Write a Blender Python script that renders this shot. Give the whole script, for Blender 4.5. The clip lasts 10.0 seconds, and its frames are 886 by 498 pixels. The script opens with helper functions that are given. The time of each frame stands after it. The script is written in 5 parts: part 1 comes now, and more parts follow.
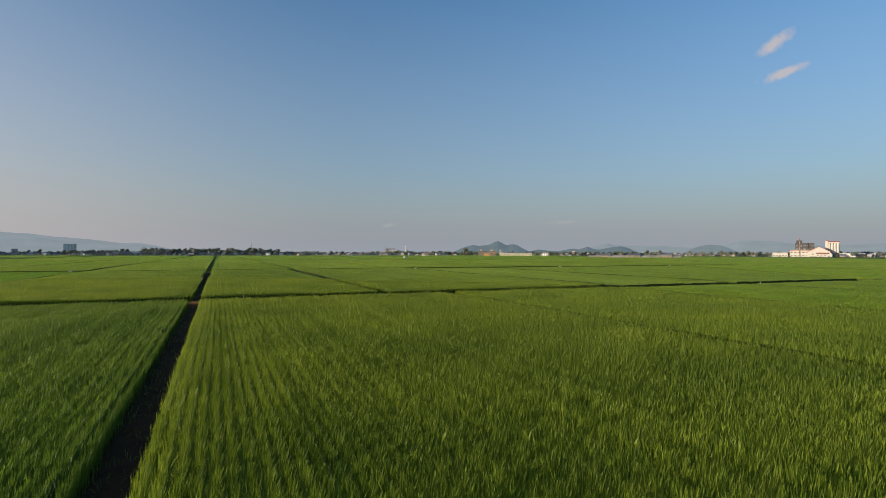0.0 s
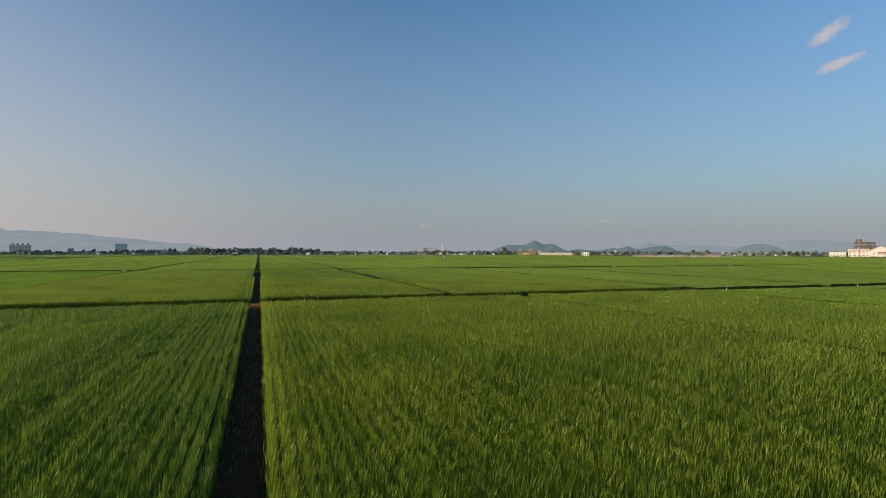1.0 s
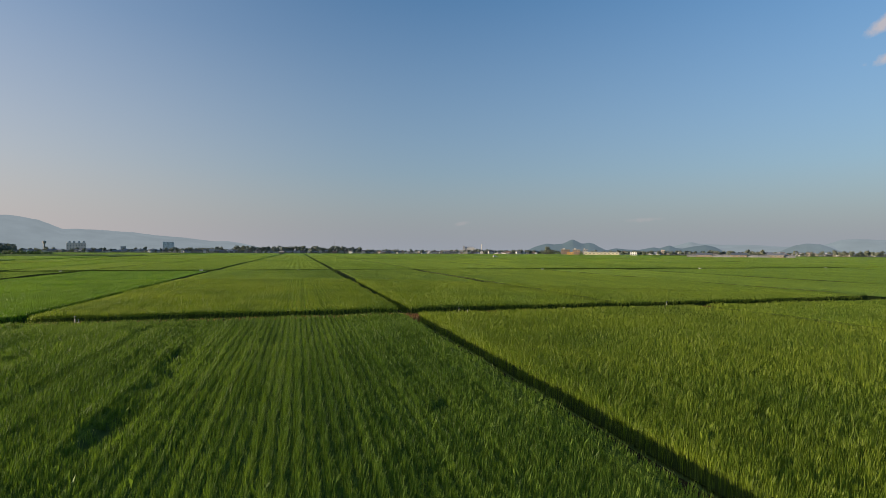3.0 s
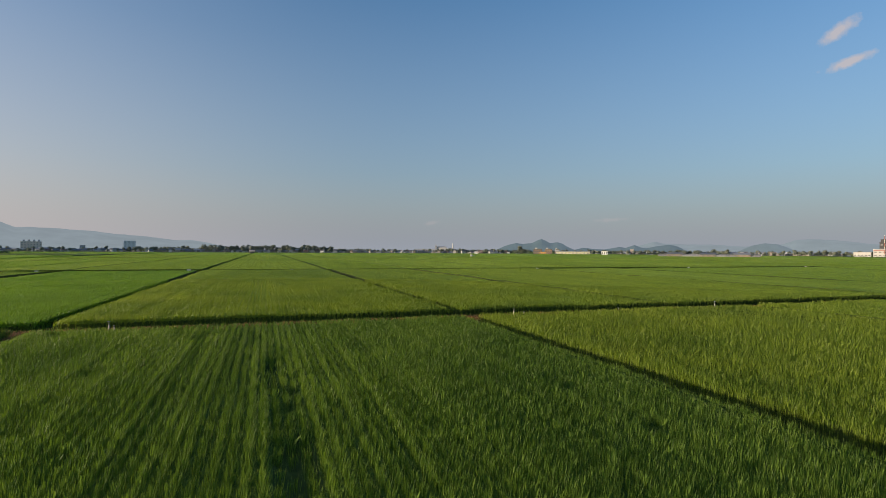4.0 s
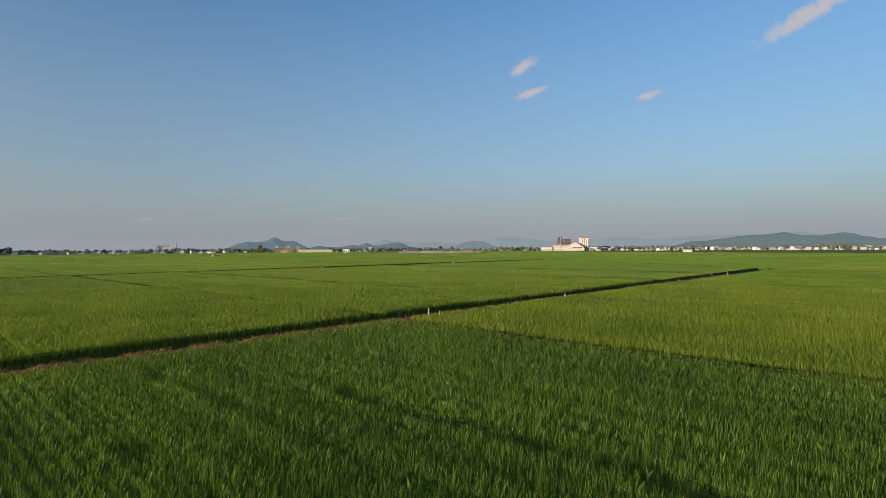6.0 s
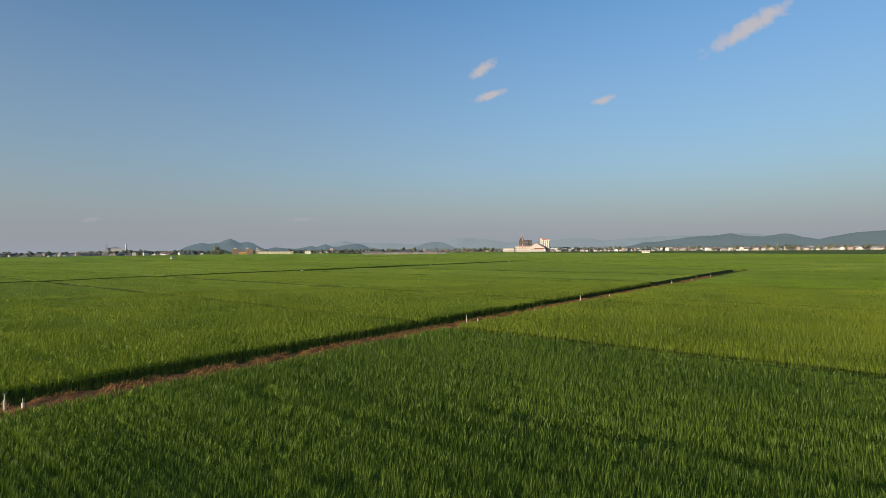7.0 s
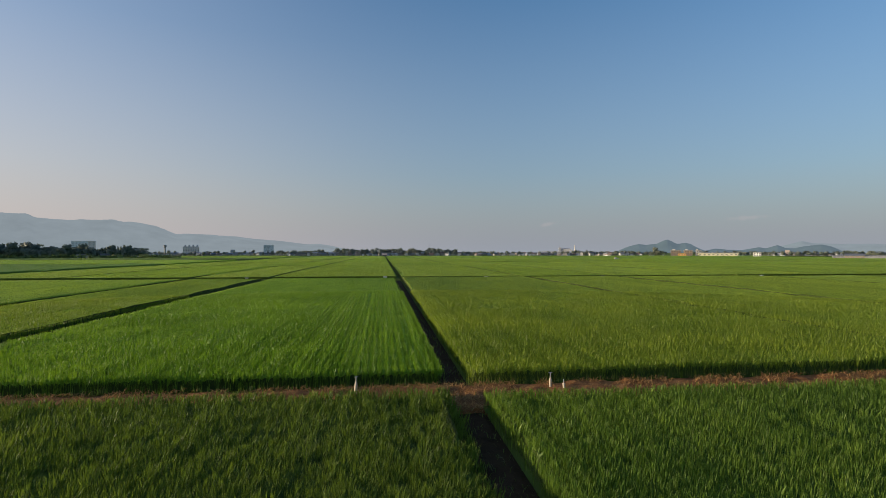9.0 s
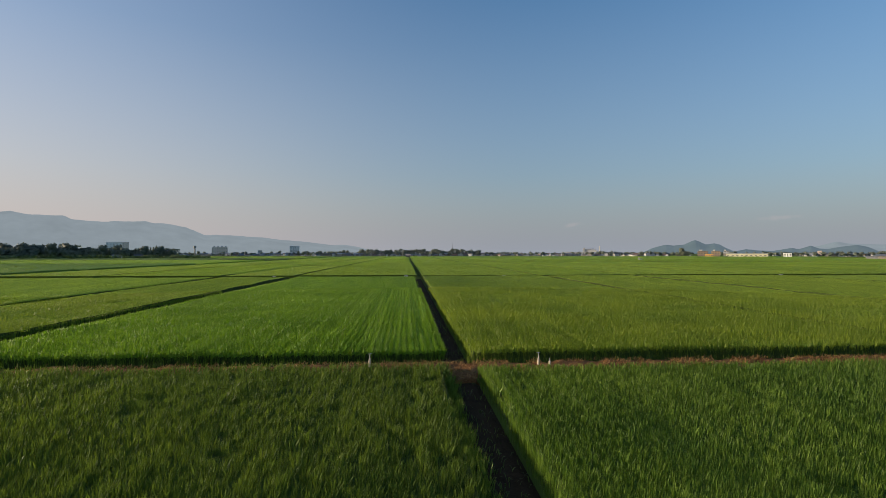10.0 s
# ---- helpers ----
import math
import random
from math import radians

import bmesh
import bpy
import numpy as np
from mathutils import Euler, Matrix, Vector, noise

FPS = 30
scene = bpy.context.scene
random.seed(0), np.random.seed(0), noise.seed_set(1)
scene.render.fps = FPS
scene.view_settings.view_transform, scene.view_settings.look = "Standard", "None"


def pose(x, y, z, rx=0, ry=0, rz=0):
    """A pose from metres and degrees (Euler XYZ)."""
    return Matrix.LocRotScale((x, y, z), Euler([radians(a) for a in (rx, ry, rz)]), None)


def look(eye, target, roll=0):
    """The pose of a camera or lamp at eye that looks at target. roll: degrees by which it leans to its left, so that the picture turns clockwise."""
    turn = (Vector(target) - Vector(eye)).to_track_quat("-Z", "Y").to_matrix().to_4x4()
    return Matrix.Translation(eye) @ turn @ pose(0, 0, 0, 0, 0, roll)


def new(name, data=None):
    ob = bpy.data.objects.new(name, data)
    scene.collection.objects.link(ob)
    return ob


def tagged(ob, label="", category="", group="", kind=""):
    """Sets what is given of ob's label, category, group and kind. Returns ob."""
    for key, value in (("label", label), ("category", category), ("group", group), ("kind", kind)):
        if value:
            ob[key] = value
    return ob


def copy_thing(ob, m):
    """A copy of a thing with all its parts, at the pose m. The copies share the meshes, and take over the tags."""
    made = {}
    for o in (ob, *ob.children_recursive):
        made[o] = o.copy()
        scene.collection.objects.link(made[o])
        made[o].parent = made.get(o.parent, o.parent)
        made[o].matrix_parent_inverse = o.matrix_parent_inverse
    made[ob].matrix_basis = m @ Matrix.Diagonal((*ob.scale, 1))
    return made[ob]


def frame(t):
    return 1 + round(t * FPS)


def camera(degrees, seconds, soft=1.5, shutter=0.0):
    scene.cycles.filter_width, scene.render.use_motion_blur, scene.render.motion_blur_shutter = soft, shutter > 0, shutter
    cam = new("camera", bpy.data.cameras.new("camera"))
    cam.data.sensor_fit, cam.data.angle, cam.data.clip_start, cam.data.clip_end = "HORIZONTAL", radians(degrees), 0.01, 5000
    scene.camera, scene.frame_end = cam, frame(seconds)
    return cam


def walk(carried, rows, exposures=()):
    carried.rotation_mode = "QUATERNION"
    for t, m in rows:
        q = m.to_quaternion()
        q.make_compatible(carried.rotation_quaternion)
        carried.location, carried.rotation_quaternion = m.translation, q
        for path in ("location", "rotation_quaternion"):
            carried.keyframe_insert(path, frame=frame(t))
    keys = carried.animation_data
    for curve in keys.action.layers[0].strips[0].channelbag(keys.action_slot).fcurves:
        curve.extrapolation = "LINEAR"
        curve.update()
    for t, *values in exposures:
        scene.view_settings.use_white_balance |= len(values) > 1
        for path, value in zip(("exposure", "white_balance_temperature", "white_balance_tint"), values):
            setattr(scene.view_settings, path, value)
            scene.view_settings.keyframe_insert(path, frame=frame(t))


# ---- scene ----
cam = camera(78.9, 10.0, soft=0.7)
PATH = [
    (0, (1.306, -51.684, 4.441), (2.098, -49.847, 4.455), 0.1),
    (0.5, (0.758, -49.345, 4.375), (1.494, -47.486, 4.389), 0.1),
    (1, (-0.143, -46.722, 4.403), (0.524, -44.836, 4.415), 0.1),
    (1.5, (-1.455, -44.138, 4.482), (-0.86, -42.229, 4.492), 0.2),
    (2, (-3.291, -41.774, 4.568), (-2.726, -39.855, 4.577), 0.2),
    (2.5, (-5.469, -39.547, 4.577), (-4.924, -37.622, 4.585), 0.2),
    (3, (-7.808, -37.623, 4.661), (-7.265, -35.698, 4.668), 0.3),
    (3.2, (-8.843, -36.942, 4.654), (-8.296, -35.018, 4.659), 0.5),
    (4.3, (-14.292, -32.53, 4.523), (-13.485, -30.7, 4.53), 0.1),
    (4.5, (-15.284, -31.794, 4.533), (-14.329, -30.037, 4.54), 0.0),
    (5, (-17.583, -29.918, 4.637), (-16.353, -28.341, 4.642), -0.2),
    (5.5, (-19.774, -27.917, 4.637), (-18.431, -26.435, 4.64), -0.2),
    (5.7, (-20.603, -27.022, 4.609), (-19.213, -25.584, 4.61), -0.3),
    (6.8, (-24.419, -22.145, 4.819), (-22.86, -20.893, 4.818), -0.4),
    (7, (-24.903, -21.397, 4.973), (-23.345, -20.143, 4.974), -0.5),
    (7.5, (-25.945, -19.973, 5.356), (-24.471, -18.621, 5.359), -0.4),
    (8, (-26.638, -19.455, 5.563), (-25.387, -17.895, 5.568), -0.3),
    (8.5, (-26.986, -19.417, 5.421), (-26.145, -17.603, 5.43), -0.2),
    (9, (-26.857, -19.63, 5.078), (-26.612, -17.646, 5.09), -0.0),
    (9.5, (-26.46, -20.901, 4.916), (-26.308, -18.907, 4.93), -0.0),
    (10, (-26.294, -22.805, 4.831), (-26.137, -20.811, 4.846), -0.0),
]
walk(cam, [(t, look(eye, target, roll)) for t, eye, target, roll in PATH])

# ---- world, sun, exposure ----
SUN_EL, SUN_AZ = 6.5, 88.0  # degrees above the horizon, degrees left of +y
world = bpy.data.worlds.new("evening_sky")
scene.world = world
world.use_nodes = True
wn, wl = world.node_tree.nodes, world.node_tree.links
sky = wn.new("ShaderNodeTexSky")
sky.sky_type = "NISHITA"
sky.sun_disc = False
sky.sun_elevation, sky.sun_rotation = radians(SUN_EL), radians(-SUN_AZ)
sky.altitude, sky.air_density, sky.dust_density, sky.ozone_density = 0, 1.0, 1.8, 3.2
# humid summer haze low over the plain
coords = wn.new("ShaderNodeTexCoord")
split = wn.new("ShaderNodeSeparateXYZ")
wl.new(coords.outputs["Generated"], split.inputs[0])
haze = wn.new("ShaderNodeValToRGB")
haze.color_ramp.elements[0].position, haze.color_ramp.elements[0].color = 0.0, (0.95, 0.95, 0.95, 1)
haze.color_ramp.elements[1].position, haze.color_ramp.elements[1].color = 0.45, (0.0, 0.0, 0.0, 1)
mid = haze.color_ramp.elements.new(0.14)
mid.color = (0.46, 0.46, 0.46, 1)
wl.new(split.outputs["Z"], haze.inputs[0])
vivid = wn.new("ShaderNodeHueSaturation")
vivid.inputs["Saturation"].default_value, vivid.inputs["Value"].default_value = 1.04, 1.48
wl.new(sky.outputs[0], vivid.inputs["Color"])
blend = wn.new("ShaderNodeMix")
blend.data_type = "RGBA"
blend.inputs["B"].default_value = (1.87, 2.03, 2.34, 1)
wl.new(haze.outputs[0], blend.inputs["Factor"])
wl.new(vivid.outputs[0], blend.inputs["A"])
# the haze is brighter on the sun's side
toward = wn.new("ShaderNodeVectorMath")
toward.operation = "DOT_PRODUCT"
toward.inputs[1].default_value = (-math.sin(radians(SUN_AZ)), math.cos(radians(SUN_AZ)), 0.0)
wl.new(coords.outputs["Generated"], toward.inputs[0])
glow = wn.new("ShaderNodeMapRange")
glow.interpolation_type = "SMOOTHSTEP"
glow.inputs["From Min"].default_value, glow.inputs["From Max"].default_value = -0.25, 1.0
glow.inputs["To Max"].default_value = 0.95
wl.new(toward.outputs["Value"], glow.inputs["Value"])
warm = wn.new("ShaderNodeMix")
warm.data_type = "RGBA"
warm.inputs["B"].default_value = (4.2, 3.5, 3.3, 1)
low_glow = wn.new("ShaderNodeMapRange")  # warmest low over the horizon
low_glow.inputs["From Max"].default_value, low_glow.inputs["To Min"].default_value, low_glow.inputs["To Max"].default_value = 0.36, 0.8, 0.22
wl.new(split.outputs["Z"], low_glow.inputs["Value"])
both = wn.new("ShaderNodeMath")
both.operation = "MULTIPLY"
wl.new(glow.outputs[0], both.inputs[0])
wl.new(low_glow.outputs[0], both.inputs[1])
wl.new(both.outputs[0], warm.inputs["Factor"])
wl.new(blend.outputs["Result"], warm.inputs["A"])
wl.new(warm.outputs["Result"], wn["Background"].inputs[0])
wn["Background"].inputs[1].default_value = 0.138

sun_data = bpy.data.lights.new("sun", "SUN")
sun_data.energy, sun_data.angle, sun_data.color = 5.0, radians(0.6), (1.0, 0.81, 0.58)
sun = new("sun", sun_data)
sun.matrix_world = look((-math.cos(radians(SUN_EL)) * math.sin(radians(SUN_AZ)) * 100, math.cos(radians(SUN_EL)) * math.cos(radians(SUN_AZ)) * 100,
                         math.sin(radians(SUN_EL)) * 100), (0, 0, 0))
scene.view_settings.exposure = 0.34


# ---- small builders ----
FLOOR = -0.15  # mud between the rice plants; the top of the earth bank is z = 0
LEAN = 0.011  # the levees and rows run a little east of +y


def leaned(verts):
    v = np.array(verts, dtype=np.float64)
    v[:, 0] += LEAN * (v[:, 1] + 20.0)
    return v


def mesh_np(name, verts, tris, mat, smooth=False):
    """A mesh from an array of points and one of triangles."""
    me = bpy.data.meshes.new(name)
    n = len(tris)
    me.vertices.add(len(verts))
    me.vertices.foreach_set("co", np.ascontiguousarray(verts, dtype=np.float32).ravel())
    me.loops.add(3 * n)
    me.loops.foreach_set("vertex_index", np.ascontiguousarray(tris, dtype=np.int32).ravel())
    me.polygons.add(n)
    me.polygons.foreach_set("loop_start", np.arange(0, 3 * n, 3, dtype=np.int32))
    if smooth:
        me.polygons.foreach_set("use_smooth", (np.asarray(verts)[:, 2][np.asarray(tris)] > FLOOR + 1e-4).all(1))
    me.materials.append(mat)
    me.update(calc_edges=True)
    return me


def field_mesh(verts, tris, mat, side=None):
    """A stand of rice: leaves on top, shade-coloured stems on flanks and in gaps."""
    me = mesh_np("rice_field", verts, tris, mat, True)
    me.materials.append(side or shaded_stem_mat)
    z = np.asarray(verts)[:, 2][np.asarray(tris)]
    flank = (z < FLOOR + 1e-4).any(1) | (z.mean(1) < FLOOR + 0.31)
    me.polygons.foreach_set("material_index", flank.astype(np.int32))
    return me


def bm_mesh(name, bm, mat):
    me = bpy.data.meshes.new(name)
    bm.normal_update()
    bm.to_mesh(me)
    bm.free()
    me.materials.append(mat)
    return me


def part(name, bm, material, parent, label=""):
    """Links a bmesh, or a mesh, as one part under a thing or a part."""
    me = bm if isinstance(bm, bpy.types.Mesh) else bm_mesh(name, bm, material)
    ob = new(name, me)
    ob.parent = parent
    return tagged(ob, label)


def add_box(bm, x0, x1, y0, y1, z0, z1, bevel=0.0):
    made = bmesh.ops.create_cube(bm, size=1, matrix=Matrix.Translation(((x0 + x1) / 2, (y0 + y1) / 2, (z0 + z1) / 2)) @ Matrix.Diagonal((x1 - x0, y1 - y0, z1 - z0, 1)))
    if bevel:
        edges = list({e for v in made["verts"] for e in v.link_edges})
        bmesh.ops.bevel(bm, geom=edges, offset=bevel, segments=2, affect="EDGES")
    return bm


def box_bm(*args, **kw):
    return add_box(bmesh.new(), *args, **kw)


def turned(profile, sides=12):
    """A bmesh turned round z from (radius, height) pairs."""
    bm = bmesh.new()
    rings = []
    for r, z in profile:
        rings.append([bm.verts.new((r * math.cos(2 * math.pi * k / sides), r * math.sin(2 * math.pi * k / sides), z)) for k in range(sides)])
    for a, b in zip(rings, rings[1:]):
        for k in range(sides):
            bm.faces.new((a[k], a[(k + 1) % sides], b[(k + 1) % sides], b[k]))
    bm.faces.new(rings[-1])
    bm.faces.new(rings[0][::-1])
    return bm


def rod(bm, a, b, r, sides=8):
    a, b = Vector(a), Vector(b)
    turn = (b - a).to_track_quat("Z", "Y").to_matrix().to_4x4()
    bmesh.ops.create_cone(bm, cap_ends=True, segments=sides, radius1=r, radius2=r, depth=(b - a).length, matrix=Matrix.Translation((a + b) / 2) @ turn)
    return bm


# ---- materials ----
def material(name):
    m = bpy.data.materials.new(name)
    m.use_nodes = True
    return m, m.node_tree.nodes, m.node_tree.links, m.node_tree.nodes["Principled BSDF"]


def noise_node(n, l, vector, scale, detail=3.0, rough=0.55):
    t = n.new("ShaderNodeTexNoise")
    t.inputs["Scale"].default_value, t.inputs["Detail"].default_value, t.inputs["Roughness"].default_value = scale, detail, rough
    if vector is not None:
        l.new(vector, t.inputs["Vector"])
    return t.outputs["Fac"]


def ramp(n, l, value, stops):
    r = n.new("ShaderNodeValToRGB")
    while len(r.color_ramp.elements) < len(stops):
        r.color_ramp.elements.new(0.5)
    for e, (p, c) in zip(r.color_ramp.elements, stops):
        e.position, e.color = p, (*c, 1)
    l.new(value, r.inputs[0])
    return r.outputs[0]


def mixed(n, l, a, b, factor, mode="MIX"):
    m = n.new("ShaderNodeMix")
    m.data_type, m.blend_type = "RGBA", mode
    for key, v in (("A", a), ("B", b), ("Factor", factor)):
        if isinstance(v, (tuple, float, int)):
            m.inputs[key].default_value = (*v, 1) if isinstance(v, tuple) else v
        else:
            l.new(v, m.inputs[key])
    return m.outputs["Result"]


def bumped(n, l, bsdf, height, strength, distance):
    b = n.new("ShaderNodeBump")
    b.inputs["Strength"].default_value, b.inputs["Distance"].default_value = strength, distance
    l.new(height, b.inputs["Height"])
    l.new(b.outputs[0], bsdf.inputs["Normal"])


def place_of(n):
    return n.new("ShaderNodeNewGeometry").outputs["Position"]


def scaled(n, l, vector, s):
    m = n.new("ShaderNodeVectorMath")
    m.operation = "MULTIPLY"
    m.inputs[1].default_value = s
    l.new(vector, m.inputs[0])
    return m.outputs[0]


def leafy(name, dark, light, through_colour, amount=0.34, patch=0.12, rough=0.45):
    """Thin green leaves: each blade has its own tone, the stand has broad patches, and light comes through."""
    m, n, l, b = material(name)
    geo = n.new("ShaderNodeNewGeometry")
    own = ramp(n, l, geo.outputs["Random Per Island"], [(0.0, dark), (0.55, tuple(a * 0.5 + c * 0.5 for a, c in zip(dark, light))), (1.0, light)])
    broad = noise_node(n, l, geo.outputs["Position"], patch, 3.0)
    tint = ramp(n, l, broad, [(0.3, (0.72, 0.78, 0.75)), (0.7, (1.22, 1.14, 1.0))])
    plant = noise_node(n, l, geo.outputs["Position"], 4.5, 2.0, 0.6)
    tint = mixed(n, l, tint, ramp(n, l, plant, [(0.34, (0.88, 0.9, 0.88)), (0.64, (1.12, 1.1, 1.08))]), 1.0, "MULTIPLY")
    colour = mixed(n, l, own, tint, 1.0, "MULTIPLY")
    l.new(colour, b.inputs["Base Color"])
    b.inputs["Roughness"].default_value = rough
    b.inputs["Specular IOR Level"].default_value = 0.18
    tr = n.new("ShaderNodeBsdfTranslucent")
    l.new(mixed(n, l, through_colour, tint, 1.0, "MULTIPLY"), tr.inputs["Color"])
    mix = n.new("ShaderNodeMixShader")
    mix.inputs[0].default_value = amount
    l.new(b.outputs[0], mix.inputs[1])
    l.new(tr.outputs[0], mix.inputs[2])
    l.new(mix.outputs[0], n["Material Output"].inputs[0])
    return m


def canopy(name, dark, light):
    """The closed top of a stand of rice: leaf speckle, faint rows and broad patches."""
    m, n, l, b = material(name)
    pos = place_of(n)
    fine = noise_node(n, l, scaled(n, l, pos, (9.0, 5.0, 9.0)), 1.0, 4.0, 0.7)
    speck = ramp(n, l, fine, [(0.3, dark), (0.62, light)])
    broad = noise_node(n, l, scaled(n, l, pos, (0.22, 0.03, 0.1)), 1.0, 5.0, 0.65)
    tint = ramp(n, l, broad, [(0.3, (0.78, 0.82, 0.8)), (0.7, (1.18, 1.12, 1.0))])
    l.new(mixed(n, l, speck, tint, 1.0, "MULTIPLY"), b.inputs["Base Color"])
    b.inputs["Roughness"].default_value = 0.8
    b.inputs["Specular IOR Level"].default_value = 0.08
    bumped(n, l, b, fine, 1.0, 0.35)
    return m


def earth(name, a, b_col, c, scale=3.0, bump=0.03):
    m, n, l, b = material(name)
    pos = place_of(n)
    coarse, fine = noise_node(n, l, pos, scale, 5.0, 0.65), noise_node(n, l, pos, scale * 11, 4.0, 0.7)
    col = ramp(n, l, coarse, [(0.3, a), (0.55, b_col), (0.75, c)])
    col = mixed(n, l, col, ramp(n, l, fine, [(0.3, (0.6, 0.6, 0.6)), (0.7, (1.3, 1.3, 1.3))]), 1.0, "MULTIPLY")
    l.new(col, b.inputs["Base Color"])
    b.inputs["Roughness"].default_value, b.inputs["Specular IOR Level"].default_value = 0.95, 0.08
    bumped(n, l, b, fine, 0.8, bump)
    return m


def painted(name, colours, rough=0.7, grime=0.25, metal=0.0, island=False):
    """Paint, plaster or sheet in one of several colours, thing by thing, with streaks and dirt."""
    m, n, l, b = material(name)
    info = n.new("ShaderNodeNewGeometry" if island else "ShaderNodeObjectInfo")
    r = n.new("ShaderNodeValToRGB")
    r.color_ramp.interpolation = "CONSTANT"
    while len(r.color_ramp.elements) < len(colours):
        r.color_ramp.elements.new(0.5)
    for k, (e, c) in enumerate(zip(r.color_ramp.elements, colours)):
        e.position, e.color = k / len(colours), (*c, 1)
    l.new(info.outputs["Random Per Island" if island else "Random"], r.inputs[0])
    pos = place_of(n)
    dirt = noise_node(n, l, scaled(n, l, pos, (1.2, 1.2, 0.25)), 1.0, 5.0, 0.65)
    dark = ramp(n, l, dirt, [(0.35, (1 - grime,) * 3), (0.65, (1.0, 1.0, 1.0))])
    l.new(mixed(n, l, r.outputs[0], dark, 1.0, "MULTIPLY"), b.inputs["Base Color"])
    b.inputs["Roughness"].default_value, b.inputs["Metallic"].default_value = rough, metal
    return m


RICE = {  # leaf dark, leaf light, light through the leaf
    "ripe": ((0.096, 0.142, 0.014), (0.206, 0.272, 0.032), (0.30, 0.41, 0.03)),
    "deep": ((0.050, 0.086, 0.016), (0.150, 0.214, 0.038), (0.18, 0.27, 0.025)),
    "lush": ((0.056, 0.104, 0.017), (0.174, 0.262, 0.040), (0.22, 0.35, 0.028)),
    "fresh": ((0.066, 0.145, 0.012), (0.185, 0.335, 0.026), (0.23, 0.40, 0.022)),
    "light": ((0.074, 0.130, 0.010), (0.198, 0.285, 0.025), (0.28, 0.41, 0.025)),
    "olive": ((0.072, 0.120, 0.010), (0.190, 0.255, 0.028), (0.27, 0.39, 0.028)),
}
blade_mat = {k: leafy("rice_leaf_" + k, *v) for k, v in RICE.items()}
far_blade_mat = {k: leafy("rice_far_" + k, tuple(0.62 * a + 0.38 * c for a, c in zip(v[0], v[1])), tuple(0.45 * a + 0.55 * c for a, c in zip(v[0], v[1])), v[2], 0.34, 0.03) for k, v in RICE.items()}
# leaf colours doubled: sunlight on upright leaves put into the flat tops
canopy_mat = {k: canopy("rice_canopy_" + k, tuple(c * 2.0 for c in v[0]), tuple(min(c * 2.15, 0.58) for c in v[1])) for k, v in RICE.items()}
under_shade_mat = {k: canopy("rice_under_shade_" + k, RICE[k][0], RICE[k][1]) for k in ("deep", "lush", "ripe")}  # darker copies for near paddies: the inner shade of a stand put into the colour
# stem green darkened: the shade of flanks and gaps is in the colour
shaded_stem_mat = leafy("rice_shaded_stems", (0.034, 0.055, 0.011), (0.072, 0.105, 0.022), (0.06, 0.09, 0.014), 0.1, 1.5, 0.9)
soil_red = earth("bank_soil", (0.14, 0.060, 0.022), (0.27, 0.122, 0.045), (0.38, 0.20, 0.08), 2.5)
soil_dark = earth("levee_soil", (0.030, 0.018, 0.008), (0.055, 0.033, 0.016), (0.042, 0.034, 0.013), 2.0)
mud = earth("paddy_mud", (0.02, 0.02, 0.012), (0.035, 0.032, 0.018), (0.045, 0.04, 0.02), 1.0)
plain_mat = earth("plain_soil", (0.10, 0.145, 0.028), (0.14, 0.19, 0.04), (0.17, 0.20, 0.06), 0.015, 0.2)
straw_mat = leafy("dry_grass", (0.22, 0.100, 0.038), (0.54, 0.32, 0.13), (0.38, 0.21, 0.08), 0.2, 0.8, 0.8)
weed_mat = leafy("bank_weeds", (0.05, 0.09, 0.015), (0.14, 0.18, 0.04), (0.16, 0.24, 0.03), 0.3, 0.8)
asphalt = earth("road_asphalt", (0.09, 0.09, 0.09), (0.12, 0.12, 0.118), (0.15, 0.15, 0.145), 0.8, 0.01)
bean_mat = canopy("bean_canopy", (0.10, 0.18, 0.03), (0.20, 0.33, 0.06))
grass_mat = canopy("rough_grass", (0.10, 0.15, 0.035), (0.21, 0.27, 0.075))
bank_grass = canopy("bank_grass", (0.05, 0.085, 0.015), (0.12, 0.16, 0.035))
pipe_mat = painted("pipe_paint", [(0.66, 0.57, 0.42)], 0.5, 0.45)
steel_mat = painted("valve_steel", [(0.55, 0.55, 0.52)], 0.45, 0.4, 0.4)

# ---- the plain ----
bm = bmesh.new()
for a in range(-6, 6):
    for c in range(-2, 6):
        x0, x1, y0, y1 = a * 820, (a + 1) * 820, c * 800, (c + 1) * 800
        bm.faces.new([bm.verts.new(p) for p in ((x0, y0, -0.24), (x1, y0, -0.24), (x1, y1, -0.24), (x0, y1, -0.24))])
bmesh.ops.remove_doubles(bm, verts=bm.verts, dist=0.01)
tagged(new("ground", bm_mesh("ground", bm, plain_mat)), "flat green-brown farmland reaching to the horizon", "ground", kind="structure")

CAMERA_STRETCH = [(1.0, -52.0), (-5.0, -39.5), (-16.0, -31.0), (-25.0, -21.0), (-26.5, -19.0)]  # the camera's path in the plan, along which plants are built one by one
# west edge of the ground in the camera's view, which bounds dense planting
VIEW_WEST_Y = [-47, -41, -33, -29, -25, -17, -13, -9, -1, 7, 11, 40]
VIEW_WEST_X = [-1, -4, -8, -12, -16, -20, -34, -38, -44, -48, -52, -78]


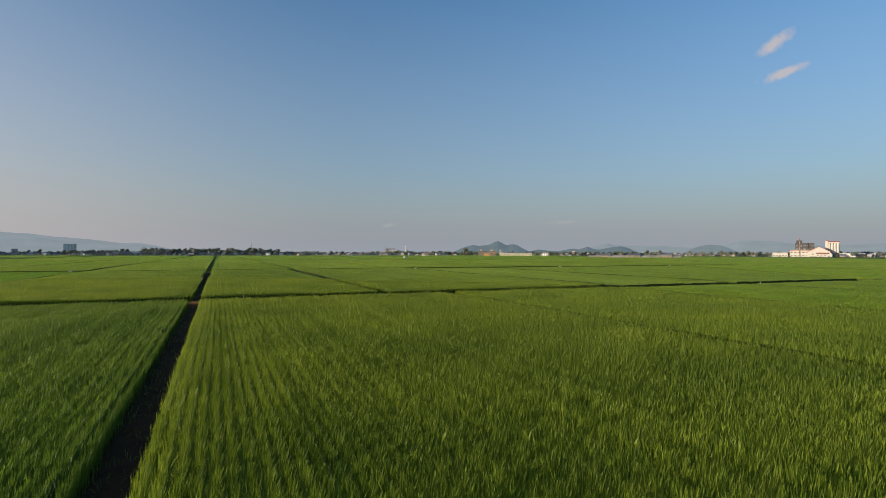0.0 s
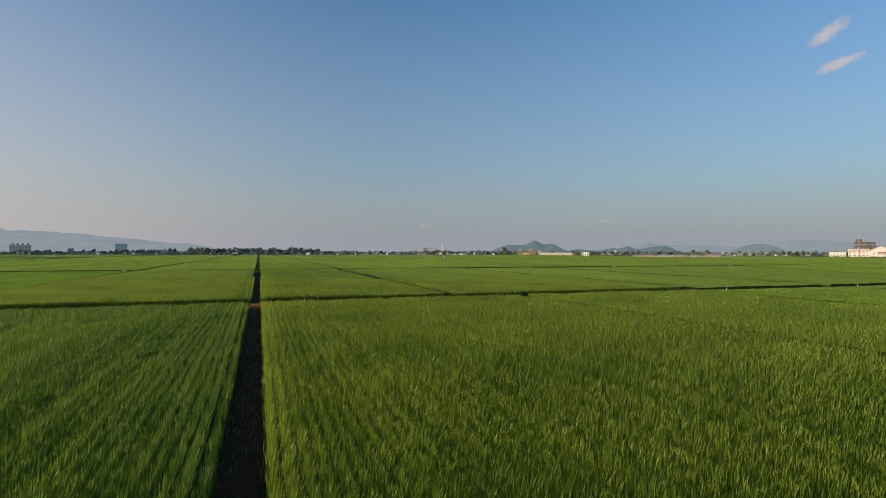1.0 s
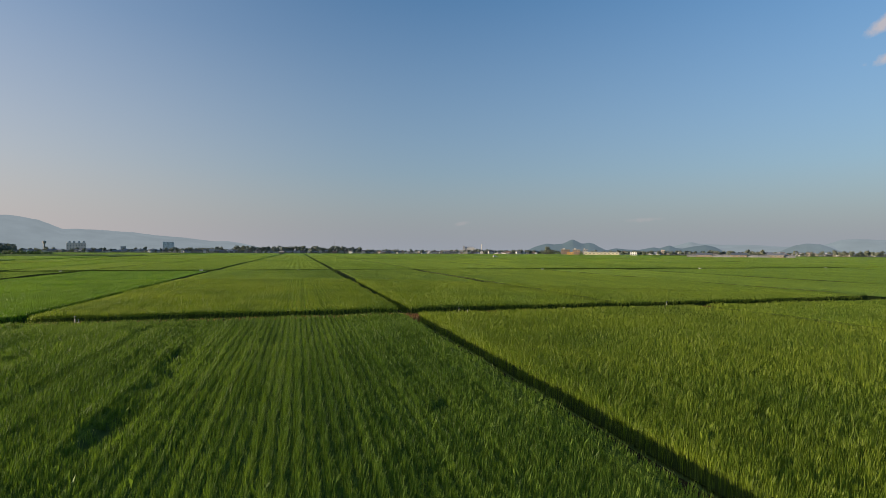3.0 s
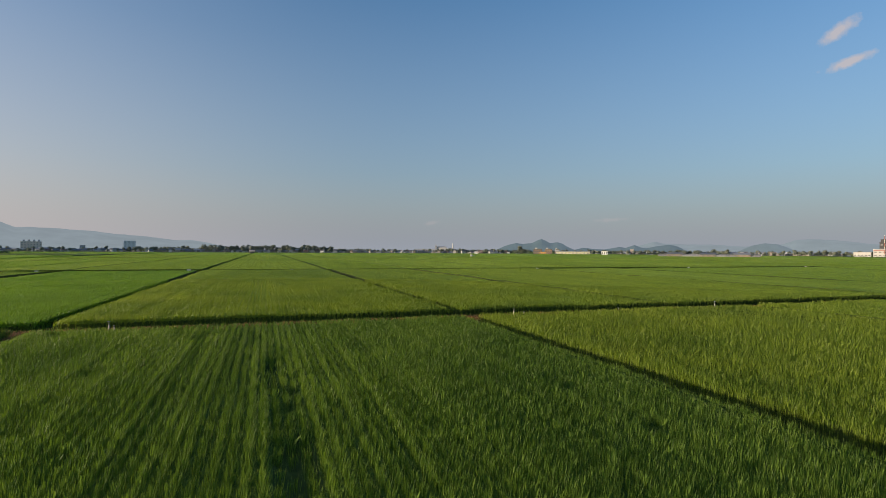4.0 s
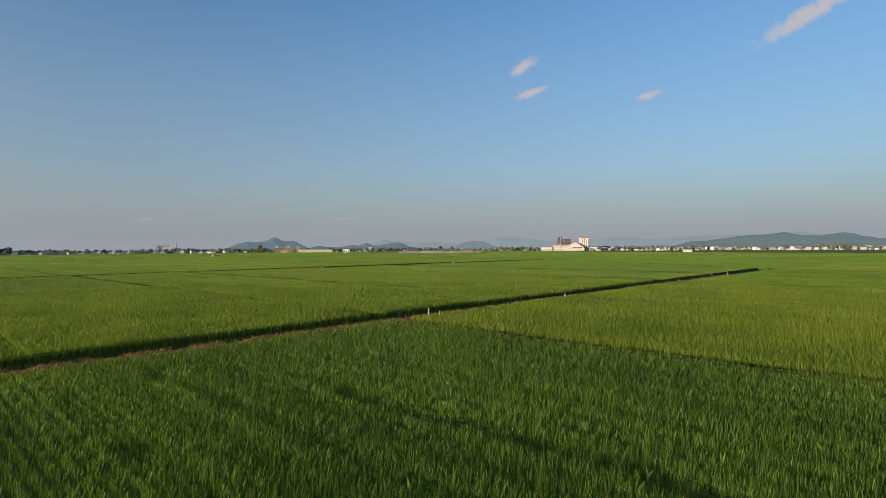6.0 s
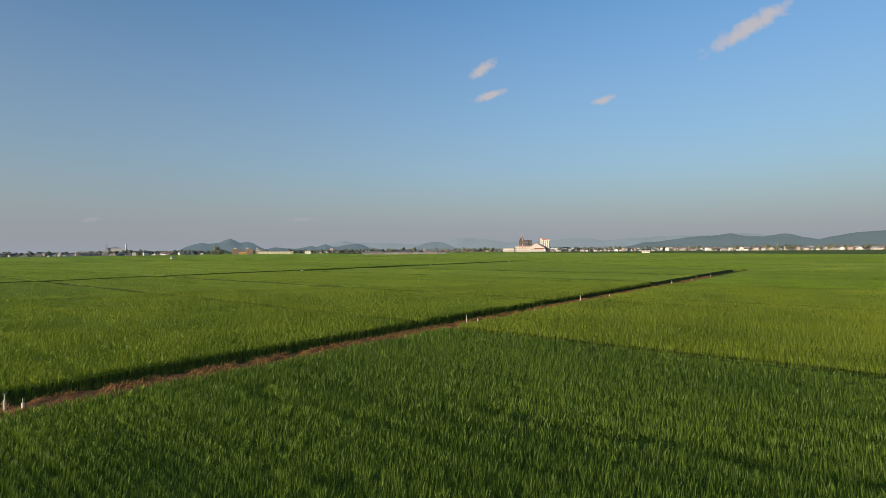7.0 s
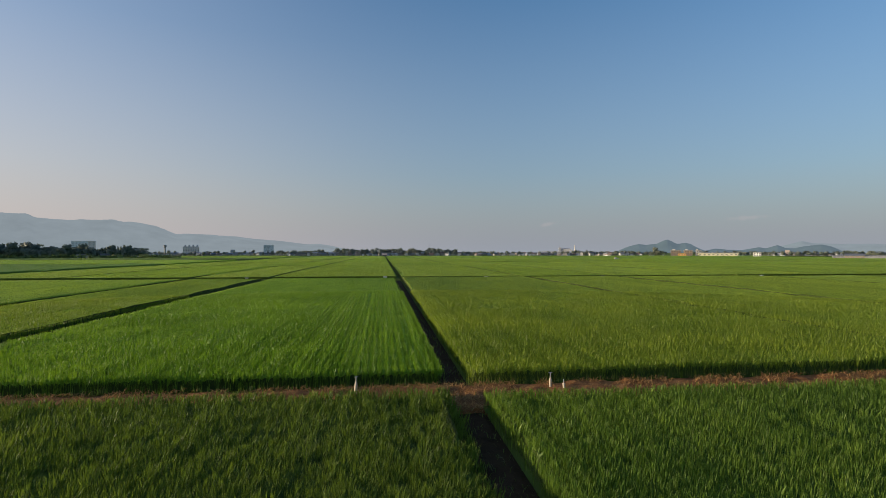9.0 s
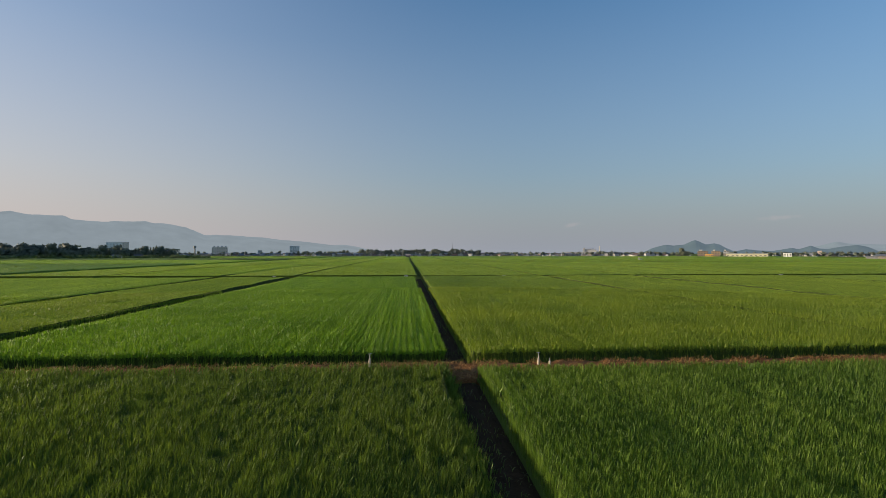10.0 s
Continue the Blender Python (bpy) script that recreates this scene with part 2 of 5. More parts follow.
def off_stretch(x, y):
    """Distance in the plan from the camera's stretch."""
    best = np.full(np.shape(x), 1e9)
    for (ax, ay), (bx, by) in zip(CAMERA_STRETCH, CAMERA_STRETCH[1:]):
        ux, uy = bx - ax, by - ay
        s = np.clip(((x - ax) * ux + (y - ay) * uy) / (ux * ux + uy * uy), 0, 1)
        best = np.minimum(best, np.hypot(x - ax - s * ux, y - ay - s * uy))
    return best


def lumps(x, y, cell, seed=0):
    """Smooth value noise from 0 to 1."""
    gx, gy = np.asarray(x) / cell + 1000.0, np.asarray(y) / cell + 1000.0
    ix, iy = np.floor(gx).astype(np.int64), np.floor(gy).astype(np.int64)
    fx, fy = gx - ix, gy - iy
    fx, fy = fx * fx * (3 - 2 * fx), fy * fy * (3 - 2 * fy)

    def corner(a, b):
        v = np.sin(a * 127.1 + b * 311.7 + seed * 74.7) * 43758.5453
        return v - np.floor(v)
    return (corner(ix, iy) * (1 - fx) + corner(ix + 1, iy) * fx) * (1 - fy) + (corner(ix, iy + 1) * (1 - fx) + corner(ix + 1, iy + 1) * fx) * fy


def sheet(xs, ys, z, bend=None):
    """Points and triangles of a grid; the rim stands on the floor. bend shifts x by a share of the width, row by row."""
    X, Y = np.meshgrid(xs, ys)
    if bend is not None:
        share = (X - xs[0]) / (xs[-1] - xs[0])
        X = X + share * bend(Y)
    Z = z(X, Y)
    Z[0, :] = Z[-1, :] = FLOOR
    Z[:, 0] = Z[:, -1] = FLOOR
    verts = np.stack([X, Y, Z], -1).reshape(-1, 3)
    ny, nx = X.shape
    k = (np.arange(ny - 1)[:, None] * nx + np.arange(nx - 1)[None, :]).ravel()
    tris = np.concatenate([np.stack([k, k + 1, k + nx + 1], 1), np.stack([k, k + nx + 1, k + nx], 1)])
    return verts, tris


def rimmed(a, b, step):
    """Steps from a to b with a narrow one at either end."""
    n = max(2, int(round((b - a - 0.3) / step)))
    return np.concatenate([[a, a + 0.1], np.linspace(a + 0.28, b - 0.28, n), [b - 0.1, b]])


def blades(rng, x, y, h, count, width, parts, spread):
    """Tufts of leaf blades that stand on the floor at x, y. parts 2: blades bent in the middle; 0: leaf tips alone."""
    n = len(x)
    m = n * count
    X, Y, Hh = np.repeat(x, count) + rng.normal(0, 0.042, m), np.repeat(y, count) + rng.normal(0, 0.05, m), np.repeat(h, count)
    turn = rng.uniform(0, 2 * np.pi, m)
    far = rng.uniform(0.05, 1.0, m) ** 0.8
    tall = Hh * (1.06 - 0.28 * far * rng.uniform(0.4, 1.0, m)) * rng.uniform(0.82, 1.05, m)
    out = (0.03 + spread * far) * (Hh / 0.75)
    dx, dy = np.cos(turn), np.sin(turn)
    sway = 0.05 * Hh
    face = turn + np.pi / 2 + rng.normal(0, 0.7, m)
    wx, wy = np.cos(face) * width, np.sin(face) * width
    w = rng.uniform(0.75, 1.25, m)
    wx, wy = wx * w, wy * w
    bx, by = X + dx * 0.03, Y + dy * 0.03
    tx, ty, tz = X + dx * out + sway, Y + dy * out, FLOOR + tall
    if parts == 0:  # upright leaf tips, broadest in the upper half
        tall = Hh * rng.uniform(0.84, 1.04, m) * (1.0 - 0.06 * far)
        low = np.maximum(0.25, 1 - rng.uniform(0.22, 0.42, m) / tall)
        mid = low + (1 - low) * rng.uniform(0.4, 0.65, m)
        v = np.empty((m, 3, 3), np.float32)
        v[:, 0] = np.stack([bx + (tx - bx) * 0.25, by + (ty - by) * 0.25, FLOOR + tall * low], 1)
        v[:, 1] = np.stack([bx + (tx - bx) * 0.55 + 2 * wx, by + (ty - by) * 0.55 + 2 * wy, FLOOR + tall * mid], 1)
        v[:, 2] = np.stack([tx - wx * 0.4, ty - wy * 0.4, FLOOR + tall], 1)
        return v.reshape(-1, 3), np.arange(3 * m, dtype=np.int32).reshape(-1, 3)
    mx, my, mz = X + dx * out * 0.42 + sway * 0.4, Y + dy * out * 0.42, FLOOR + tall * rng.uniform(0.66, 0.8, m)
    droop = rng.uniform(0, 1, m) < 0.22  # the longest leaves bend over
    tz = np.where(droop, mz + (tz - mz) * 0.25, tz)
    tx, ty = np.where(droop, tx + dx * 0.09, tx), np.where(droop, ty + dy * 0.09, ty)
    v = np.empty((m, 5, 3), np.float32)
    v[:, 0] = np.stack([bx - wx * 0.6, by - wy * 0.6, np.full(m, FLOOR + 0.05)], 1)
    v[:, 1] = np.stack([bx + wx * 0.6, by + wy * 0.6, np.full(m, FLOOR + 0.05)], 1)
    v[:, 2] = np.stack([mx + wx, my + wy, mz], 1)
    v[:, 3] = np.stack([mx - wx, my - wy, mz], 1)
    v[:, 4] = np.stack([tx, ty, tz], 1)
    base = (np.arange(m, dtype=np.int32) * 5)[:, None, None]
    t = base + np.array([[0, 1, 2], [0, 2, 3], [3, 2, 4]], np.int32)[None]
    return v.reshape(-1, 3), t.reshape(-1, 3)


def sprays(rng, x, y, low, high, width):
    """Upright leaf tips of plants far off: one sliver each, from low to high."""
    m = len(x)
    turn = rng.uniform(0, 2 * np.pi, m)
    w = width * rng.uniform(0.6, 1.4, m)
    wx, wy = np.cos(turn) * w, np.sin(turn) * w
    top = low + (high - low) * rng.uniform(0.75, 1.1, m)
    v = np.empty((m, 3, 3), np.float32)
    v[:, 0] = np.stack([x, y, np.full(m, low)], 1)
    v[:, 1] = np.stack([x + wx, y + wy, low + (top - low) * rng.uniform(0.5, 0.85, m)], 1)
    v[:, 2] = np.stack([x - wx * 0.6, y - wy * 0.6, top], 1)
    return v.reshape(-1, 3), np.arange(3 * m, dtype=np.int32).reshape(-1, 3)


def thin_south_west(X, Y):
    """Small bare spots, most of them towards the levee in the east."""
    return np.clip((lumps(X, Y, 0.36, 21) * 0.75 + lumps(X, Y, 1.3, 22) * 0.4 - 0.80 + 0.10 * np.clip((X + 31) / 4, -1, 1)) * 6, 0.02, 0.9)


def thin_deep(X, Y):
    """A lodged, gappy streak along one row."""
    mid_x = -12.15 + 0.7 * (lumps(Y * 0 + 3, Y, 1.6, 31) - 0.5)
    on = np.exp(-((X - mid_x) / 0.30) ** 2) * np.clip((Y + 25.5) / 2, 0, 1) * np.clip((-11.5 - Y) / 2, 0, 1)
    return np.clip(on * (2.6 * lumps(X, Y, 0.8, 32) - 0.3) * np.where(Y > -16.8, 0.5, np.where(Y < -19.5, 0.6, 1.0)), 0, 0.9) + 0.5 * np.clip((lumps(X, Y, 1.3, 33) - 0.86) * 8, 0, 1)


def thin_rows(*rows):
    """Rows along x at which a wheel has pressed the plants down, between two y."""
    def thin(X, Y):
        gone = 0.0 * X
        for x, ya, yb in rows:
            gone = np.maximum(gone, np.exp(-((X - x) / 0.12) ** 2) * (Y > ya) * (Y < yb) * (0.15 + 0.45 * lumps(X, Y, 2.0, 41)))
        return gone
    return thin


def rice_field(x0, x1, y0, y1, kind, height, label, seed, thin=None, x1_far=None, loose=0.016, under=None):
    """A planted paddy with rows along y. thin(x, y): the share of plants that is missing. x1_far: the east edge at y1 where it slants."""
    rng = np.random.default_rng(seed)
    slant = (lambda Y: (x1_far - x1) * (Y - y0) / (y1 - y0)) if x1_far else None
    close = -61 < x0 and x1 < 47
    xs, ys = rimmed(x0 + 0.26, x1 - 0.26, 0.15 if close else 0.6), rimmed(y0 + 0.3, y1 - 0.3, (0.4 if thin in (thin_south_west, thin_deep) else 1.5) if close else 2.5)

    def shoulder(X, Y):
        """Plants stay shorter at the rim, most sunward, to leave that flank in shade."""
        return 1 - 0.08 * np.clip(1 - (X - x0) / 0.5, 0, 1) - 0.04 * np.clip(1 - (x1 - X) / 0.5, 0, 1) * (slant is None)

    def top(X, Y):
        share = shoulder(X, Y) * np.interp(off_stretch(X, Y), [11, 25, 42, 62, 75], [0.54, 0.60, 0.70, 0.77, 0.80])
        # sheet raised unseen inside the east rim to block low sun beyond it
        share = np.maximum(share, 0.84 * np.clip((X - x1 + 0.75) / 0.3, 0, 1) * (slant is None) * shoulder(X, Y))
        ridge = np.where(np.arange(X.shape[1]) % 2 == 0, -0.5, 0.5)[None, :] * (0.13 if close else 0.18 * inner(X))
        gone = 0 if thin not in (thin_south_west, thin_deep) else np.minimum(0.6, thin(X, Y) * 1.1)
        return FLOOR + height * share * (1 - gone) + ridge * share + 0.09 * (lumps(X, Y, 0.7, seed) - 0.5) + 0.10 * (lumps(X, Y, 6.0, seed + 3) - 0.5)
    points, faces = sheet(xs, ys, top, slant)
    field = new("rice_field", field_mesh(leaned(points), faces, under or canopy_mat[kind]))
    tagged(field, label, "rice field", "rice fields", "stuff")
    # plants, row by row
    east = max(x1, x1_far or x1)
    rows = np.linspace(x0 + 0.15, east - 0.13, int(round((east - x0 - 0.28) / 0.30)) + 1)
    hills = np.arange(y0 + 0.12, y1 - 0.08, 0.19)
    X, Y = np.meshgrid(rows, hills)
    X, Y = X.ravel(), Y.ravel()
    X = X + 0.05 * (lumps(Y * 0 + X, Y, 4.0, seed + 9) - 0.5) + rng.normal(0, loose * 0.7, X.shape)
    Y = Y + rng.uniform(-0.06, 0.06, Y.shape)
    D = off_stretch(X, Y)
    dense = (X > np.interp(Y, VIEW_WEST_Y, VIEW_WEST_X)) & (Y > -47.5) & (rng.uniform(0, 1, X.shape) > 0.03)
    inside = X < x1 + slant(Y) - 0.1 if slant else X > x0
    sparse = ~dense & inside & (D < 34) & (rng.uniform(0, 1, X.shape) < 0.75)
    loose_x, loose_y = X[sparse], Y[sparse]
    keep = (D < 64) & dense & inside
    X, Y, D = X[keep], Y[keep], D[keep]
    if thin is not None:
        stay = rng.uniform(0, 1, X.shape) > thin(X, Y)
        X, Y, D = X[stay], Y[stay], D[stay]
    row = np.round((X - x0) / 0.30)
    tone = np.sin(row * 12.9898 + seed) * 43758.5453
    H = height * (0.955 + 0.09 * (tone - np.floor(tone))) * (0.93 + 0.14 * lumps(X, Y, 2.6, seed + 5)) * rng.uniform(0.95, 1.04, X.shape)
    if thin is not None:
        H = H * (1 - 0.2 * np.minimum(1, thin(X, Y) * 1.5))
    H = H * shoulder(X, Y)
    vs, ts, start = [], [], 0
    for near, far, count, width, parts in ((0, 11, 9, 0.0038, 2), (0, 11, 32, 0.0038, 0), (11, 17, 32, 0.0050, 0), (17, 26, 23, 0.0070, 0), (26, 42, 14, 0.0105, 0), (42, 64, 8, 0.016, 0)):
        pick = (D >= near) & (D < far)
        if pick.any():
            v, t = blades(rng, X[pick], Y[pick], H[pick], count, width, parts, 0.17 if loose > 0.05 else 0.10)
            vs.append(v)
            ts.append(t + start)
            start += len(v)
    rim = (D < 46) & ((X < x0 + 0.4) | (X > x1 - 0.4) | (Y < y0 + 0.3) | (Y > y1 - 0.3))
    if rim.any():  # at the edges the plants show from the ground up
        ex, ey, eh = (np.repeat(q[rim], 3) for q in (X, Y, H))
        v, t = blades(rng, ex + rng.uniform(-0.14, 0.14, ex.shape), ey + rng.uniform(-0.1, 0.1, ey.shape), eh * rng.uniform(0.45, 0.82, eh.shape), 3, 0.005, 2, 0.07)
        vs.append(v)
        ts.append(t + start)
        start += len(v)
    if len(loose_x):  # outside the camera's view, to the south and west, the stand goes on more loosely
        v, t = blades(rng, loose_x, loose_y, np.full(len(loose_x), height), 6, 0.022, 0, 0.2)
        vs.append(v)
        ts.append(t + start)
        start += len(v)
    # leaf tips where the stand is far off
    n = int((east - x0) * (y1 - y0) / 0.12)
    fx, fy = rng.uniform(x0 + 0.15, east - 0.15, n), rng.uniform(y0 + 0.4, y1 - 1.0, n)
    d = np.hypot(fx + 12.0, fy + 36.0)
    away = (off_stretch(fx, fy) > 62) & (fx > -108) & (fy > -30) & (rng.uniform(0, 1, n) < (90.0 / d) ** 2)
    if slant:
        away &= fx < x1 + slant(fy) - 0.15
    if away.any():
        v, t = sprays(rng, fx[away], fy[away], FLOOR + height * 0.62, FLOOR + height * 0.97, 0.0004 * d[away])
        vs.append(v)
        ts.append(t + start)
    if vs:
        plants = new("plants", mesh_np("plants", leaned(np.concatenate(vs)), np.concatenate(ts), blade_mat[kind]))
        plants.parent = field
        tagged(plants, kind="stuff")
    return field


# sides of far stands, coloured darker than the tops to stand for shade
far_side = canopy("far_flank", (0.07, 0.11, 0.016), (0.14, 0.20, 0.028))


def inner(X):
    """1 inside a sheet, 0 in the rows next to its two ends."""
    row = np.arange(X.shape[0])[:, None]
    return ((row > 3) & (row < X.shape[0] - 4)).astype(float)


def far_field(corner, u, lu, lv, kind, height, label, seed):
    """A paddy far off: corner, direction u in the plan (the rows), length along it and width to its right."""
    off = math.hypot(corner[0] + 12.0, corner[1] + 36.0)
    xs, ys = rimmed(0, lv, 0.6 if off < 260 else 1.8), rimmed(0, lu, 6.0)
    verts, tris = sheet(xs, ys, lambda X, Y: FLOOR + height * 0.80 + (np.arange(X.shape[1]) % 2 - 0.5)[None, :] * 0.14 * inner(X) + 0.02 * (lumps(X, Y, 1.4, seed) - 0.5) + 0.06 * (lumps(X, Y, 14.0, seed + 1) - 0.5))
    ux, uy = u
    world_xy = np.stack([corner[0] + verts[:, 1] * ux + verts[:, 0] * uy, corner[1] + verts[:, 1] * uy - verts[:, 0] * ux, verts[:, 2]], 1)
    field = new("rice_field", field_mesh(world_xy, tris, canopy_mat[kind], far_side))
    tagged(field, label, "rice field", "rice fields", "stuff")
    # leaf tips, fewer and broader with the distance
    rng = np.random.default_rng(seed + 7)
    n = int(lu * lv * 9.0)
    a, c = rng.uniform(0.4, lu - 0.4, n), rng.uniform(0.4, lv - 0.4, n)
    x, y = corner[0] + a * ux + c * uy, corner[1] + a * uy - c * ux
    d = np.hypot(x + 12.0, y + 36.0)
    keep = (rng.uniform(0, 1, n) < (105.0 / d) ** 2.0) & (d < 430) & (y > -40)
    if keep.any():
        v, t = sprays(rng, x[keep], y[keep], FLOOR + height * 0.66, FLOOR + height * 0.97, 0.0004 * d[keep])
        plants = new("plants", mesh_np("plants", v, t, far_blade_mat[kind]))
        plants.parent = field
        tagged(plants, kind="stuff")
    return field


NORTH, SOUTH = (0.85, 78.6), (-80.0, -1.5)
for x0, x1, kind, height, label, seed, thin, slanted in (
        (-106.0, -60.7, "light", 0.70, "bright green rice paddy beside a farm road", 1, None, None),
        (-59.9, -47.5, "olive", 0.72, "olive green rice paddy between narrow levees", 2, None, None),
        (-46.3, -24.48, "fresh", 0.76, "bright fresh green rice paddy with pressed wheel rows", 3, thin_rows((-25.5, 6, 26), (-28.2, 26, 76), (-33.1, 4, 40), (-38.5, 10, 70)), None),
        (-23.58, -0.50, "ripe", 0.86, "yellow-green rice paddy in dense even rows", 4, None, None),
        (0.25, 16.65, "ripe", 0.86, "yellow-green rice paddy beside an earth bank", 5, None, None),
        (17.85, 45.8, "ripe", 0.84, "yellow-green rice paddy beside an earth bank", 6, None, None),
        (46.85, 67.3, "ripe", 0.74, "yellow-green rice paddy beside an earth bank", 7, None, None),
        (68.4, 96.2, "olive", 0.74, "olive green rice paddy ending at a slanting levee", 8, None, 140.5)):
    rice_field(x0, x1, NORTH[0] + (0.35 if kind == "fresh" else 0.0), NORTH[1], kind, height, label, seed, thin, slanted)
for x0, x1, kind, height, label, seed, thin, slanted in (
        (-70.0, -47.3, "olive", 0.66, "dull green rice paddy south of the bank", 11, None, None),
        (-46.6, -24.60, "deep", 0.69, "dark green rice paddy with thin gappy patches", 12, thin_south_west, None),
        (-23.58, -0.62, "lush", 0.73, "dark green rice paddy with a lodged streak", 13, thin_deep, None),
        (0.25, 22.95, "ripe", 0.78, "yellow-green rice paddy planted in clear rows", 14, thin_rows((3.85, -46, -20)), None),
        (23.8, 43.9, "ripe", 0.80, "yellow-green rice paddy south of the bank", 15, None, None),
        (44.9, 65.7, "light", 0.74, "bright green rice paddy south of the bank", 16, None, None),
        (66.6, 103.0, "olive", 0.70, "olive green rice paddy at a slanting levee", 17, None, 96.5)):
    rice_field(x0, x1, SOUTH[0], SOUTH[1] + (0.4 if x1 < -24 else -0.3), kind, height, label, seed, thin, slanted, 0.085 if thin is thin_south_west else 0.02, under_shade_mat[kind] if kind in ("deep", "lush") or seed == 14 else None)

# paddies north of the second bank, block behind block
pick_kind = random.Random(4)
far_label = {"ripe": "yellow-green rice paddy in the distance", "olive": "olive green rice paddy in the distance",
             "light": "bright green rice paddy in the distance", "deep": "dark green rice paddy in the distance"}
for ya, yb in ((82.8, 167.0), (170.0, 242.0), (246.0, 328.0), (332.0, 430.0), (435.0, 538.0), (542.0, 690.0)):
    lines = [-104.0, -83.0, -60.2, -46.2, -22.6, 0.9, 20.0, 46.3, 68.0, 95.0, 122.0]
    while lines[-1] + 26 < 150 + (yb - 80) * 0.577:
        lines.append(lines[-1] + 27.0)
    for a, b in zip(lines, lines[1:]):
        kind = pick_kind.choice(("ripe", "ripe", "olive", "light", "light"))
        far_field((a + 0.42 + LEAN * (ya - 82.8), ya), (LEAN, 1), yb - ya, b - a - 0.84, kind, (0.84 if ya < 100 else 0.74) + pick_kind.uniform(-0.03, 0.05), far_label[kind], pick_kind.randrange(999))
# paddies east of the slanting levee
ux, uy = 0.5, 0.866
for row in range(7):
    for blk in range(-3, 6):
        ox, oy = 98.4 + row * 31 * uy + blk * 96 * ux, 0.0 - row * 31 * ux + blk * 96 * uy
        kind = pick_kind.choice(("ripe", "ripe", "light", "ripe"))
        if oy > -260:
            far_field((ox, oy), (ux, uy), 95.2, 30.3, kind, 0.70, far_label[kind], pick_kind.randrange(999))


# ---- earth banks, levees and the farm road ----
def strip(name, x0, x1, y0, y1, z, crown, mat, step, across, seed, label, category="levee", rough=0.06):
    """A bank of earth with a rounded, uneven top."""
    along_x = (x1 - x0) > (y1 - y0)
    if along_x:
        xs, ys = np.linspace(x0, x1, max(2, int((x1 - x0) / step))), np.linspace(y0, y1, across)
    else:
        xs, ys = np.linspace(x0, x1, across), np.linspace(y0, y1, max(2, int((y1 - y0) / step)))

    def top(X, Y):
        s = (Y - y0) / (y1 - y0) if along_x else (X - x0) / (x1 - x0)
        return z + crown * (1 - (2 * s - 1) ** 4) + rough * (lumps(X, Y, 0.45, seed) - 0.5) + rough * (lumps(X, Y, 1.7, seed + 1) - 0.5) - crown
    points, faces = sheet(xs, ys, top)
    ob = new(name, mesh_np(name, points if along_x else leaned(points), faces, mat, True))
    return tagged(ob, label, category, kind="structure")


strip("earth_bank", -50.0, 40.0, -1.55, 0.95, 0.06, 0.16, soil_red, 0.16, 13, 51, "reddish earth bank with dry cut grass", "earth bank", 0.13)
strip("earth_bank", 40.0, 97.0, -1.55, 0.95, 0.06, 0.16, bank_grass, 0.8, 7, 52, "overgrown green earth bank running between paddies", "earth bank")
strip("earth_bank", -106.0, -50.0, -1.55, 0.95, 0.06, 0.16, soil_red, 0.8, 7, 53, "reddish earth bank running between paddies", "earth bank")
strip("earth_bank", -104.0, 140.0, 78.9, 82.6, 0.14, 0.08, bank_grass, 0.6, 7, 54, "overgrown green earth bank between blocks of paddies", "earth bank", 0.05)
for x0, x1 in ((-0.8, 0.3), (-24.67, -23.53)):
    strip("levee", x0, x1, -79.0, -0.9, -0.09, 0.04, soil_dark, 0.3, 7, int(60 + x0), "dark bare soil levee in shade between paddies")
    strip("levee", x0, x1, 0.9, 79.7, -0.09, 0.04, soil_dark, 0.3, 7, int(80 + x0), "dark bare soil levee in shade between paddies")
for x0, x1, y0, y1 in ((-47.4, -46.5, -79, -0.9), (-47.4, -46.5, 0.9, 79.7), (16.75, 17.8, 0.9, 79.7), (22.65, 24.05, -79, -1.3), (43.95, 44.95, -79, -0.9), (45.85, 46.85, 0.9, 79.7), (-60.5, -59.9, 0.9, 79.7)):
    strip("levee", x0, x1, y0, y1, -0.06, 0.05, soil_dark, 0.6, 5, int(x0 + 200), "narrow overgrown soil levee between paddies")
strip("road", -112.5, -108.0, -150.0, 690.0, -0.02, 0.05, asphalt, 4.0, 5, 71, "grey asphalt farm road along the paddies", "road")

# the bridge of red earth where a levee meets the bank
for x0, x1 in ((-0.8, 0.35), (-24.72, -23.5)):
    strip("earth_ramp", x0, x1, -2.75, -1.2, 0.07, 0.14, soil_red, 0.12, 9, int(90 + x0), "reddish earth ramp with dry straw", "earth ramp")


